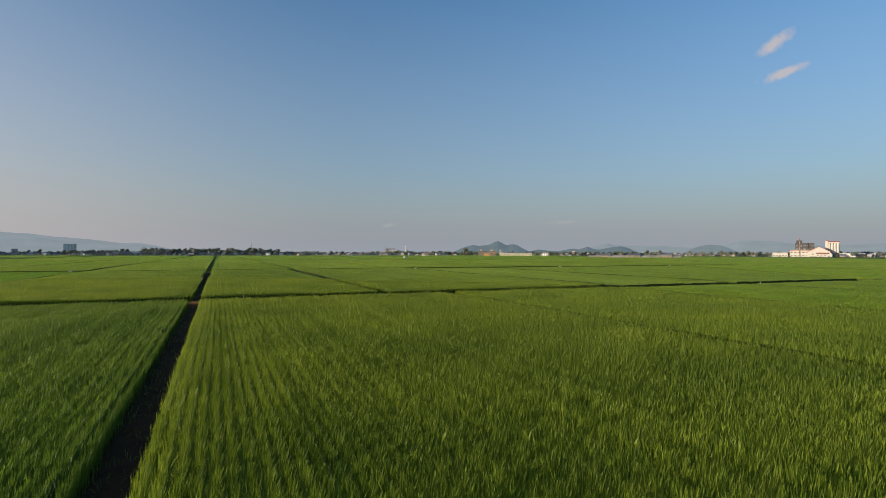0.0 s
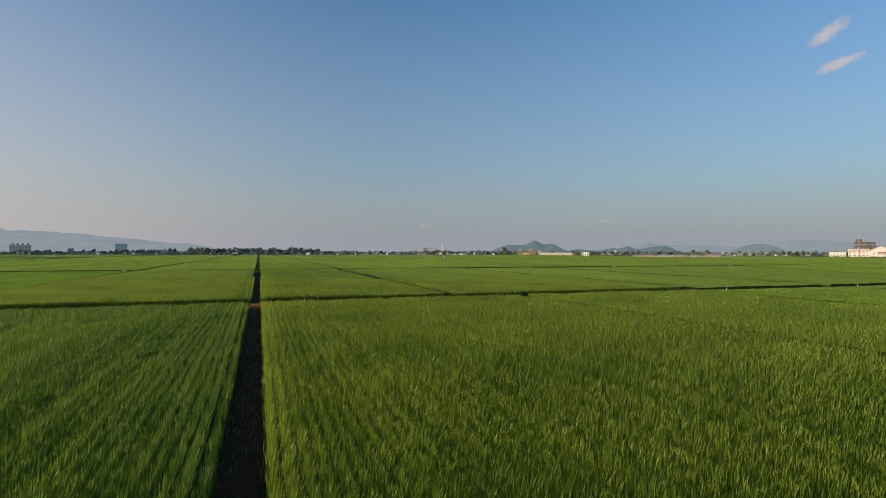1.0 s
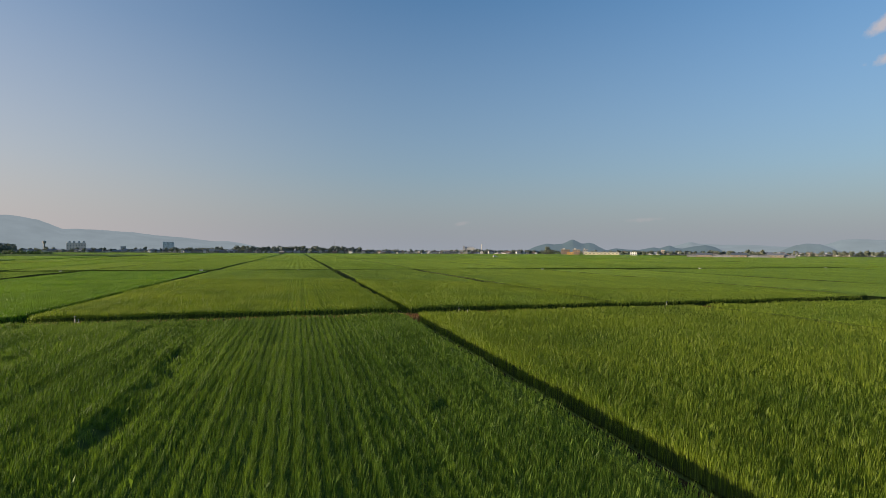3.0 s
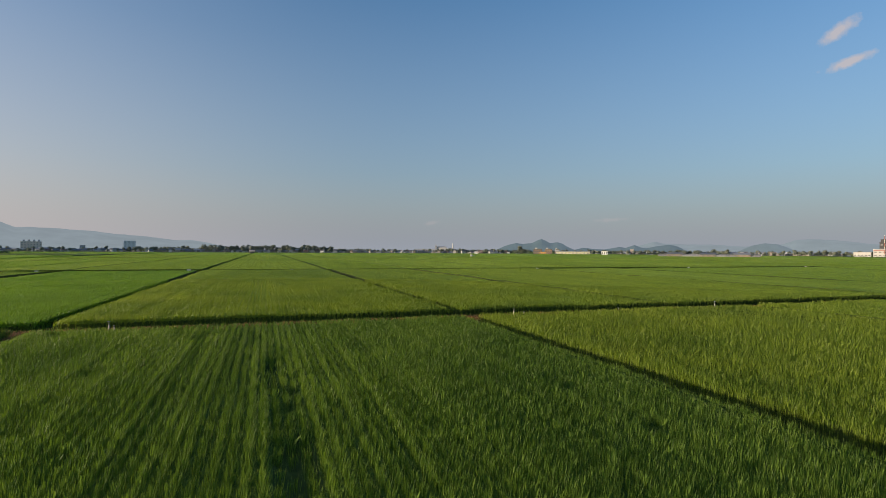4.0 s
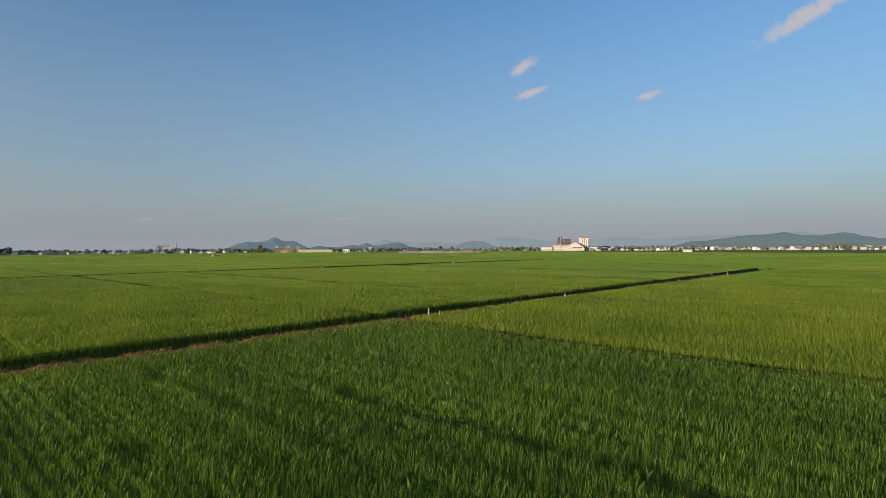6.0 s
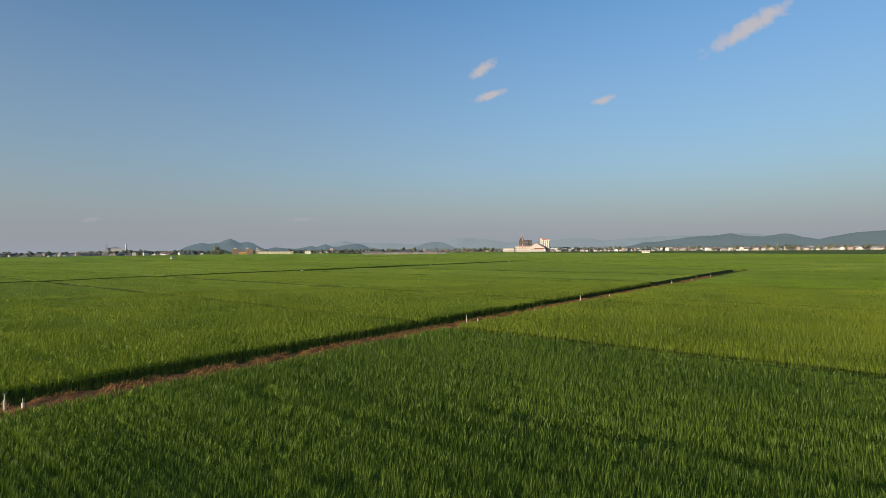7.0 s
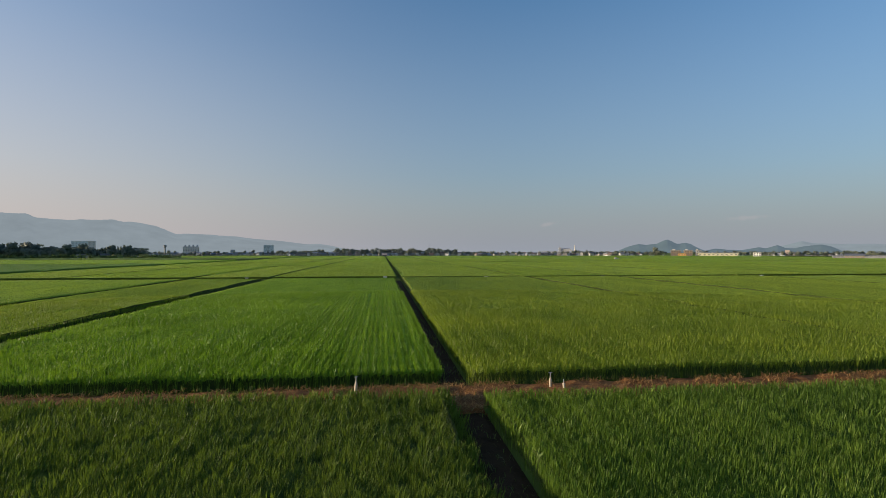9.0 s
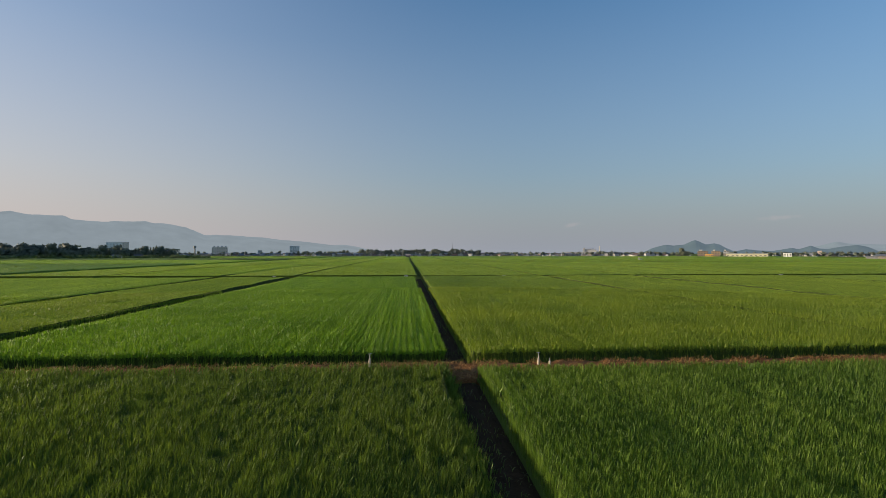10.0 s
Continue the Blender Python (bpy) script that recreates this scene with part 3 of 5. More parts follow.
def scatter_grass(name, boxes, count, length, mat, label, category, seed, lie=0.5):
    """Loose blades: lie 1 flat on the soil, 0 upright."""
    rng = np.random.default_rng(seed)
    area = np.array([(b[1] - b[0]) * (b[3] - b[2]) for b in boxes])
    which = rng.choice(len(boxes), count, p=area / area.sum())
    b = np.array(boxes)[which]
    x, y = b[:, 0] + rng.uniform(0, 1, count) * (b[:, 1] - b[:, 0]), b[:, 2] + rng.uniform(0, 1, count) * (b[:, 3] - b[:, 2])
    clump = lumps(x, y, 0.5, seed) * 0.6 + lumps(x, y, 2.2, seed + 1) * 0.4
    stay = clump > 0.36
    x, y, clump = x[stay], y[stay], clump[stay]
    m = len(x)
    turn, n_len = rng.uniform(0, 2 * np.pi, m), length * rng.uniform(0.5, 1.3, m)
    up = np.clip(1 - lie + rng.normal(0, 0.16, m), 0.06, 1.0)
    dx, dy = np.cos(turn), np.sin(turn)
    w = 0.008 * rng.uniform(0.7, 1.4, m)
    z0 = rng.uniform(-0.06, 0.09, m)
    v = np.empty((m, 5, 3), np.float32)
    flat = np.sqrt(1 - np.minimum(up, 1) ** 2) * n_len
    px, py = -dy * w, dx * w
    v[:, 0] = np.stack([x - px, y - py, z0], 1)
    v[:, 1] = np.stack([x + px, y + py, z0], 1)
    v[:, 2] = np.stack([x + dx * flat * 0.4 + px, y + dy * flat * 0.4 + py, z0 + 0.05 + up * n_len * 0.75], 1)
    v[:, 3] = np.stack([x + dx * flat * 0.4 - px, y + dy * flat * 0.4 - py, z0 + 0.05 + up * n_len * 0.75], 1)
    v[:, 4] = np.stack([x + dx * flat, y + dy * flat, z0 + 0.06 + up * n_len * 0.85], 1)
    t = (np.arange(m, dtype=np.int32) * 5)[:, None, None] + np.array([[0, 1, 2], [0, 2, 3], [3, 2, 4]], np.int32)[None]
    return tagged(new(name, mesh_np(name, v.reshape(-1, 3), t.reshape(-1, 3), mat)), label, category, kind="stuff")


scatter_grass("dry_grass", [(-48, 30, -1.4, 0.8), (-48, 30, -0.5, 0.7), (30, 75, -0.9, 0.7)] + [(-24.5, -23.4, -2.7, -0.9)] * 4 + [(-0.6, 0.5, -2.7, -0.9)] * 3, 52000, 0.25, straw_mat,
              "brown dry cut grass lying on the bank", "dry grass", 5, 0.93)
scatter_grass("bank_weeds", [(-48, 30, 0.5, 0.9), (-48, 30, -1.4, -1.1)], 2600, 0.16, weed_mat, "green weeds along the edges of the bank", "weeds", 6, 0.3)
scatter_grass("levee_weeds", [(-24.45, -23.55, -30, -2.8), (-24.2, -23.4, 1, 40), (-0.75, 0.1, -48, -2.8), (-0.3, 0.4, 1, 30)], 2500, 0.14, weed_mat,
              "sparse low weeds on the shaded levees", "weeds", 7, 0.55)

# ---- water valves on the banks ----
def tall_valve():
    """A stand pipe with a bottle-shaped casing and a T handle."""
    top = tagged(new("water_valve"), "weathered white stand pipe water valve on the bank", "water valve", "water valves")
    part("casing", turned([(0.05, -0.2), (0.052, 0.02), (0.05, 0.24), (0.046, 0.30), (0.032, 0.35), (0.03, 0.37)], 14), pipe_mat, top)
    part("collar", turned([(0.056, 0.03), (0.06, 0.035), (0.06, 0.06), (0.056, 0.065)], 14), pipe_mat, top)
    part("stem", turned([(0.016, 0.37), (0.016, 0.53), (0.024, 0.535), (0.024, 0.56)], 10), steel_mat, top, "bare steel stem")
    bar = bmesh.new()
    rod(bar, (-0.075, 0, 0.55), (0.075, 0, 0.55), 0.014)
    part("handle", bar, steel_mat, top, "steel T handle")
    return top


def short_valve():
    """A low outlet pipe with a T handle."""
    top = tagged(new("outlet_valve"), "low white outlet pipe with T handle", "water valve", "outlet valves")
    part("pipe", turned([(0.045, -0.2), (0.045, 0.22), (0.052, 0.225), (0.052, 0.25), (0.03, 0.27)], 12), pipe_mat, top)
    part("stem", turned([(0.013, 0.27), (0.013, 0.39)], 8), steel_mat, top, "bare steel stem")
    bar = bmesh.new()
    rod(bar, (-0.06, 0, 0.39), (0.06, 0, 0.39), 0.012)
    part("handle", bar, steel_mat, top, "steel T handle")
    return top


valve, outlet = tall_valve(), short_valve()
valve.matrix_basis = pose(-20.4, -0.12, 0.03, 1, -1, 12)
for x, y, turn in ((-27.6, 0.1, 40), (4.0, -0.1, 75), (21.9, 0.0, 20), (50.4, 0.0, 60), (72.0, 0.0, 10), (-50.5, 0.1, 30)):
    copy_thing(valve, pose(x, y, 0.03, 2, 1, turn))
outlet.matrix_basis = pose(-20.05, -0.62, 0.03, -2, 2, 80)
for x, y, turn in ((4.5, -0.65, 10), (12.2, -0.65, 120), (27.2, -0.65, 40), (58.0, -0.65, 30)):
    copy_thing(outlet, pose(x, y, 0.03, 2, -2, turn))


def valve_box():
    """A white concrete box with a lid, half sunk in the bank."""
    top = tagged(new("valve_box"), "small white concrete water box on the bank", "valve box", "valve boxes")
    part("body", box_bm(-0.32, 0.32, -0.26, 0.26, -0.2, 0.42, bevel=0.02), concrete, top)
    part("lid", box_bm(-0.36, 0.36, -0.30, 0.30, 0.424, 0.49, bevel=0.015), concrete, top, "thin white lid")
    grip = bmesh.new()
    rod(grip, (-0.08, 0, 0.51), (0.08, 0, 0.51), 0.012)
    part("grip", grip, steel_mat, top)
    return top


concrete = painted("white_concrete", [(0.74, 0.72, 0.66)], 0.8, 0.25)
first_box = valve_box()
first_box.matrix_basis = pose(-25.3, 80.7, 0.1, 0, 0, 5)
for x, y in ((-6.2, 80.7), (17.0, 80.6), (50.5, 80.6), (139.0, 80.5), (-50.0, 80.7), (96.0, 80.6)):
    copy_thing(first_box, pose(x, y, 0.1, 0, 0, 8) @ Matrix.Scale(0.8, 4))

# ---- far country: materials ----
plaster = painted("house_wall", [(0.62, 0.60, 0.57), (0.46, 0.43, 0.37), (0.36, 0.35, 0.34), (0.68, 0.67, 0.65), (0.38, 0.32, 0.27), (0.54, 0.54, 0.54)], 0.85, 0.2)
tiles = painted("house_roof", [(0.12, 0.12, 0.13), (0.24, 0.24, 0.25), (0.14, 0.16, 0.20), (0.22, 0.12, 0.09), (0.38, 0.38, 0.39), (0.10, 0.10, 0.105)], 0.5, 0.3)
sheet_roof = painted("sheet_roof", [(0.22, 0.23, 0.24), (0.30, 0.30, 0.30), (0.17, 0.19, 0.21)], 0.45, 0.3, 0.3)
# panes greyed up, with distance haze put into the glass colour
dark_glass = painted("window_glass", [(0.12, 0.125, 0.13)], 0.2, 0.1)
white_wall = painted("white_wall", [(0.52, 0.50, 0.47)], 0.7, 0.2)
cream_wall = painted("cream_wall", [(0.62, 0.57, 0.41)], 0.75, 0.15)
tan_wall = painted("tan_wall", [(0.46, 0.38, 0.32)], 0.8, 0.2)
flats_wall = painted("flats_wall", [(0.34, 0.25, 0.18)], 0.8, 0.3)
orange_bright = painted("orange_bright_wall", [(0.72, 0.38, 0.10)], 0.8, 0.2)
pink_wall = painted("pink_wall", [(0.70, 0.52, 0.44)], 0.8, 0.2)
hotel_wall = painted("hotel_wall", [(0.84, 0.83, 0.80)], 0.7, 0.12)
hotel_pink = painted("hotel_pink", [(0.84, 0.70, 0.60)], 0.7, 0.12)
brown_wall = painted("brown_wall", [(0.26, 0.20, 0.16)], 0.8, 0.3)
grey_wall = painted("grey_wall", [(0.42, 0.43, 0.45)], 0.8, 0.25)
dark_wall = painted("dark_cladding", [(0.050, 0.048, 0.052)], 0.6, 0.3)
red_roof = painted("red_roof", [(0.38, 0.09, 0.06)], 0.55, 0.3)
annexe_wall = painted("annexe_wall", [(0.56, 0.55, 0.53)], 0.8, 0.2)
# far tower's wall, lightened so that its colour carries the haze
hazy_wall = painted("hazy_wall", [(0.74, 0.77, 0.80)], 0.9, 0.1)
pole_mat = painted("pole_concrete", [(0.27, 0.265, 0.255)], 0.8, 0.2)
bark = earth("bark", (0.05, 0.035, 0.025), (0.08, 0.06, 0.04), (0.11, 0.085, 0.06), 2.0)
# tree greens paled and blued: distance haze is mixed into the leaf colours
hazy_broad_leaf = leafy("hazy_broad_leaves", (0.125, 0.150, 0.132), (0.205, 0.230, 0.190), (0.17, 0.20, 0.13), 0.2, 0.02)
hazy_needle_leaf = leafy("hazy_conifer_leaves", (0.110, 0.135, 0.118), (0.170, 0.195, 0.155), (0.12, 0.15, 0.09), 0.2, 0.02)
hedge_leaf = leafy("hedge_leaves", (0.09, 0.13, 0.05), (0.17, 0.21, 0.085), (0.16, 0.22, 0.05), 0.25, 0.02)
cloth_film = painted("greenhouse_film", [(0.20, 0.195, 0.185), (0.27, 0.26, 0.25)], 0.6, 0.3)
rubber = painted("tyre_rubber", [(0.03, 0.03, 0.03)], 0.9, 0.1)

rng_far = random.Random(12)


# ---- trees ----
def leaf_mass(lobes, count, size, seed, mat, name="crown"):
    """Many small leaf sprays over the skins of several lobes (centre, radii)."""
    rng = np.random.default_rng(seed)
    which = rng.integers(0, len(lobes), count)
    c = np.array([lo[0] for lo in lobes])[which]
    r = np.array([lo[1] for lo in lobes])[which]
    d = rng.normal(size=(count, 3))
    d /= np.linalg.norm(d, axis=1, keepdims=True)
    d[:, 2] = np.where(d[:, 2] < -0.5, -d[:, 2], d[:, 2])
    p = c + d * r * rng.uniform(0.62, 1.08, (count, 1))
    a = rng.normal(size=(count, 3))
    a -= d * (a * d).sum(1, keepdims=True) * 0.6
    a /= np.linalg.norm(a, axis=1, keepdims=True)
    b = np.cross(d, a)
    b /= np.linalg.norm(b, axis=1, keepdims=True) + 1e-9
    s = size * rng.uniform(0.6, 1.4, (count, 1))
    v = np.stack([p - a * s, p + b * s * 0.7, p + a * s + d * s * 0.3, p - b * s * 0.7], 1)
    k = (np.arange(count) * 4)[:, None]
    t = np.concatenate([k + np.array([[0, 1, 2]]), k + np.array([[0, 2, 3]])])
    return mesh_np(name, v.reshape(-1, 3), t, mat)


def trunk_bm(height, r, limbs, seed):
    rng = random.Random(seed)
    bm = bmesh.new()
    n, last = 7, None
    for k, (h, rr) in enumerate(((-0.3, 1.25), (height * 0.35, 0.85), (height * 0.75, 0.45), (height, 0.12))):
        ring = [bm.verts.new((r * rr * math.cos(2 * math.pi * j / n) + 0.05 * k * height * 0.1, r * rr * math.sin(2 * math.pi * j / n), h)) for j in range(n)]
        if last:
            for j in range(n):
                bm.faces.new((last[j], last[(j + 1) % n], ring[(j + 1) % n], ring[j]))
        last = ring
    for _ in range(limbs):
        z, a = rng.uniform(0.4, 0.8) * height, rng.uniform(0, 6.28)
        reach = rng.uniform(0.2, 0.36) * height
        rod(bm, (0, 0, z), (math.cos(a) * reach, math.sin(a) * reach, z + reach * 0.7), r * 0.22, 5)
    return bm


def broad_tree(height, spread, seed, label, mat=None):
    rng = random.Random(seed)
    top = tagged(new("tree"), label, "tree", "far trees")
    part("trunk", trunk_bm(height * 0.7, height * 0.028, 5, seed), bark, top)
    lobes = [((0, 0, height * 0.62), (spread * 0.36, spread * 0.36, height * 0.36)), ((0, 0, height * 0.3), (spread * 0.4, spread * 0.4, height * 0.26))]
    for k in range(8):
        a = k * 1.05 + rng.uniform(-0.3, 0.3)
        q = rng.uniform(0.2, 0.34) * spread
        lobes.append(((math.cos(a) * q, math.sin(a) * q, height * rng.uniform(0.28, 0.78)), (spread * rng.uniform(0.16, 0.26),) * 2 + (height * rng.uniform(0.13, 0.22),)))
    part("crown", leaf_mass(lobes, 520, height * 0.068, seed, mat or hazy_broad_leaf), None, top)
    return top


def cedar(height, seed, label):
    top = tagged(new("conifer"), label, "conifer", "far trees")
    part("trunk", trunk_bm(height * 0.95, height * 0.02, 3, seed), bark, top)
    lobes = [((0, 0, height * (0.12 + 0.84 * k / 7)), (height * 0.2 * (1 - k / 8.2),) * 2 + (height * 0.075,)) for k in range(8)]
    part("crown", leaf_mass(lobes, 380, height * 0.052, seed, hazy_needle_leaf), None, top)
    return top


trees = [broad_tree(12, 11, 1, "dark rounded broadleaf tree at the edge of town"), broad_tree(10, 12, 2, "low spreading dark broadleaf tree"),
         broad_tree(14, 9, 3, "tall uneven broadleaf tree in a wood"), broad_tree(9, 8, 4, "small dense evergreen garden tree")]
cedars = [cedar(15, 5, "tall narrow dark cedar"), cedar(13, 6, "narrow dark cedar in a wood")]
used_first = set()


def put_tree(kind, x, y, scale):
    m = pose(x, y, -0.2, 0, 0, rng_far.uniform(0, 360)) @ Matrix.Scale(scale, 4)
    if kind not in used_first:
        used_first.add(kind)
        kind.matrix_basis = m
    else:
        copy_thing(kind, m)


def clear_of(x, y, spots, gap):
    return all((x - a) ** 2 + (y - b) ** 2 > gap * gap for a, b in spots)


stand_lobes = []


def stash_tree(x, y, scale):
    """A tree too far off to tell apart: only its crown, in the common mass."""
    h = 11.0 * scale
    for _ in range(3):
        q, turn = h * rng_far.uniform(0.0, 0.3), rng_far.uniform(0, 6.28)
        stand_lobes.append(((x + q * math.cos(turn), y + q * math.sin(turn), h * rng_far.uniform(0.3, 0.72)), (h * rng_far.uniform(0.2, 0.36),) * 2 + (h * rng_far.uniform(0.18, 0.28),)))


# the wood west of the paddies
wood = []
for k in range(900):
    s = rng_far.uniform(0, 1)
    bearing, dist = radians(50 - 27.0 * s), rng_far.uniform(560, 640)
    x, y = -26 - math.sin(bearing) * dist, -20 + math.cos(bearing) * dist
    if clear_of(x, y, wood, 5.6):
        wood.append((x, y))
        edge = (0.86 if s < 0.75 else 0.74) * (0.85 + 0.3 * float(lumps(x, y, 45.0, 5)))
        if dist > 588:
            stash_tree(x, y, rng_far.uniform(0.95, 1.35) * edge)
        elif rng_far.random() < 0.2:
            put_tree(rng_far.choice(cedars), x, y, rng_far.uniform(0.8, 1.0) * edge)
        else:
            put_tree(rng_far.choice(trees[:3]), x, y, rng_far.uniform(0.9, 1.25) * edge)
for k in range(170):
    bearing, dist = radians(50 - 28.0 * (k + rng_far.uniform(0, 1)) / 170), rng_far.uniform(560, 585)
    stash_tree(-26 - math.sin(bearing) * dist, -20 + math.cos(bearing) * dist, rng_far.uniform(0.7, 1.0))
for k in range(8):
    put_tree(cedars[k % 2], -288 + k * 2.0, 546 + 1.8 * k, 0.98 + 0.08 * (k % 3))
# single trees and groves at the town's edge: centre, width, depth, number, scale
for x, y, w, n, sc in ((-115, 875, 12, 4, 1.15), (-29, 862, 40, 9, 1.0), (28, 860, 52, 12, 1.05), (99, 852, 36, 8, 0.9), (150, 880, 50, 5, 0.7), (347, 669, 14, 3, 1.3),
                       (363, 772, 44, 9, 0.75), (310, 810, 60, 8, 0.7), (474, 464, 6, 1, 1.3), (559, 521, 30, 6, 0.85), (656, 488, 95, 16, 0.75), (769, 63, 10, 3, 0.95),
                       (-190, 900, 60, 9, 0.75), (-260, 960, 60, 8, 0.8), (-235, 640, 40, 6, 0.6), (600, 560, 60, 6, 0.65), (880, 170, 80, 7, 0.6), (240, 905, 60, 7, 0.6),
                       (-70, 890, 40, 6, 0.8), (760, 330, 70, 6, 0.55), (505, 640, 40, 5, 0.7), (-390, 900, 70, 6, 0.8), (450, 730, 60, 6, 0.6)):
    ang = math.atan2(-(x + 12), y + 36)
    for k in range(n):
        off, deep = (k + rng_far.uniform(0.1, 0.9)) / n - 0.5, rng_far.uniform(-7, 7)
        put_tree(rng_far.choice(trees), x + off * w * math.cos(ang) - deep * math.sin(ang), y + off * w * math.sin(ang) + deep * math.cos(ang), sc * rng_far.uniform(0.5, 0.8))


# ---- houses ----
def gable_roof_bm(w, d, z, rise, eave=0.6, thick=0.22):
    """A gable roof with thickness; the ridge runs along x."""
    bm = bmesh.new()
    x0, x1 = -w / 2 - eave, w / 2 + eave
    y = d / 2 + eave
    low = z - rise * eave / (d / 2)
    pro = [(-y, low), (0, z + rise), (y, low), (y, low + thick), (0, z + rise + thick), (-y, low + thick)]
    a = [bm.verts.new((x0, p, q)) for p, q in pro]
    b = [bm.verts.new((x1, p, q)) for p, q in pro]
    for k in range(6):
        bm.faces.new((a[k], a[(k + 1) % 6], b[(k + 1) % 6], b[k]))
    for ring, order in ((a, (0, 5, 4, 1)), (a, (1, 4, 3, 2)), (b, (0, 1, 4, 5)), (b, (1, 2, 3, 4))):
        bm.faces.new([ring[k] for k in order])
    return bm


def gable_wall_bm(w, d, z, rise):
    bm = bmesh.new()
    pro = [(-d / 2, -0.3), (d / 2, -0.3), (d / 2, z), (0, z + rise), (-d / 2, z)]
    a = [bm.verts.new((-w / 2, p, q)) for p, q in pro]
    b = [bm.verts.new((w / 2, p, q)) for p, q in pro]
    for k in range(5):
        bm.faces.new((a[k], a[(k + 1) % 5], b[(k + 1) % 5], b[k]))
    bm.faces.new(a[::-1])
    bm.faces.new(b)
    return bm


def hip_roof_bm(w, d, z, rise, eave=0.7):
    bm = bmesh.new()
    x, y, r = w / 2 + eave, d / 2 + eave, max(0.3, (w - d) / 2)
    low = [bm.verts.new(p) for p in ((-x, -y, z - 0.25), (x, -y, z - 0.25), (x, y, z - 0.25), (-x, y, z - 0.25))]
    rim = [bm.verts.new(p) for p in ((-x, -y, z), (x, -y, z), (x, y, z), (-x, y, z))]
    ridge = [bm.verts.new((-r, 0, z + rise)), bm.verts.new((r, 0, z + rise))]
    for k in range(4):
        bm.faces.new((low[k], low[(k + 1) % 4], rim[(k + 1) % 4], rim[k]))
    bm.faces.new(low[::-1])
    bm.faces.new((rim[0], rim[1], ridge[1], ridge[0]))
    bm.faces.new((rim[2], rim[3], ridge[0], ridge[1]))
    bm.faces.new((rim[1], rim[2], ridge[1]))
    bm.faces.new((rim[3], rim[0], ridge[0]))
    return bm


def windows_on(top, w, d, rows, cols, z0, step, size=(1.6, 1.1), mat=None):
    """Recessed dark panes with a pale frame, on the front (-y) and the west end."""
    for side in (0, 1):
        span = w if side == 0 else d
        for r in range(rows):
            for c in range(cols if side == 0 else max(1, cols // 2)):
                n = cols if side == 0 else max(1, cols // 2)
                at = (c + 0.5) / n * span - span / 2
                z = z0 + r * step
                m = pose(at, -d / 2 - 0.03, z) if side == 0 else pose(-w / 2 - 0.03, at, z, 0, 0, -90)
                key = ("window", size)
                if key not in shared:
                    shared[key] = (bm_mesh("window", box_bm(-size[0] / 2, size[0] / 2, -0.03, 0.1, -size[1] / 2, size[1] / 2), white_wall),
                                   bm_mesh("pane", box_bm(-size[0] / 2 + 0.08, size[0] / 2 - 0.08, -0.045, 0.05, -size[1] / 2 + 0.08, size[1] / 2 - 0.08), dark_glass))
                win = new("window", shared[key][0])
                win.parent, win.matrix_basis = top, m
                pane = new("pane", shared[key][1])
                pane.parent = win


shared = {}


def gable_house(w, d, z, rise, storeys, cols, label):
    top = tagged(new("house"), label, "house", "town houses")
    part("wall", gable_wall_bm(w, d, z, rise), plaster, top)
    part("roof", gable_roof_bm(w, d, z, rise), tiles, top)
    windows_on(top, w, d, storeys, cols, 1.5, 2.7)
    part("door", box_bm(-0.5 + w * 0.3, 0.5 + w * 0.3, -d / 2 - 0.06, -d / 2 + 0.1, 0, 2.0), brown_wall, top)
    return top


def hip_house(w, d, z, rise, storeys, cols, label):
    top = tagged(new("house"), label, "house", "town houses")
    part("wall", box_bm(-w / 2, w / 2, -d / 2, d / 2, -0.3, z - 0.1), plaster, top)
    part("roof", hip_roof_bm(w, d, z, rise), tiles, top)
    windows_on(top, w, d, storeys, cols, 1.5, 2.7)
    part("porch_roof", box_bm(-w * 0.28, w * 0.28, -d / 2 - 1.2, -d / 2 - 0.02, 2.55, 2.75), tiles, top)
    return top


def flat_block(w, d, z, storeys, cols, wall, label, category="building", name="building", group=""):
    top = tagged(new(name), label, category, group)
    part("wall", box_bm(-w / 2, w / 2, -d / 2, d / 2, -0.3, z), wall, top)
    part("parapet", box_bm(-w / 2 - 0.15, w / 2 + 0.15, -d / 2 - 0.15, d / 2 + 0.15, z + 0.004, z + 0.6), wall, top)
    windows_on(top, w, d, storeys, cols, 1.8, (z - 0.6) / storeys, (min(2.4, w / cols * 0.6), 1.3))
    return top


def long_shed(w, d, z, rise, label, wall=None, roof=None, category="shed", name="shed", cols=4):
    top = tagged(new(name), label, category)
    part("wall", gable_wall_bm(w, d, z, rise), wall or grey_wall, top)
    part("roof", gable_roof_bm(w, d, z, rise, 0.5), roof or sheet_roof, top)
    windows_on(top, w, d, 1, cols, z * 0.6, 1, (w / cols * 0.5, z * 0.3))
    return top


def facing(x, y):
    """Turn a front (-y) towards the middle of the camera's path."""
    return math.degrees(math.atan2(-(x + 12), y + 36))


protos = [gable_house(10, 8, 5.4, 2.2, 2, 3, "two-storey gabled house with grey tiles"), gable_house(13, 8, 3.2, 2.4, 1, 4, "low wide gabled farmhouse with dark tiles"),
          hip_house(11, 9, 5.6, 1.9, 2, 3, "two-storey hipped house with dark tiles"), hip_house(9, 8, 3.4, 1.7, 1, 3, "small hipped bungalow with tiled roof"),
          gable_house(8, 7, 5.2, 1.7, 2, 2, "narrow two-storey house with pale walls")]
placed = []


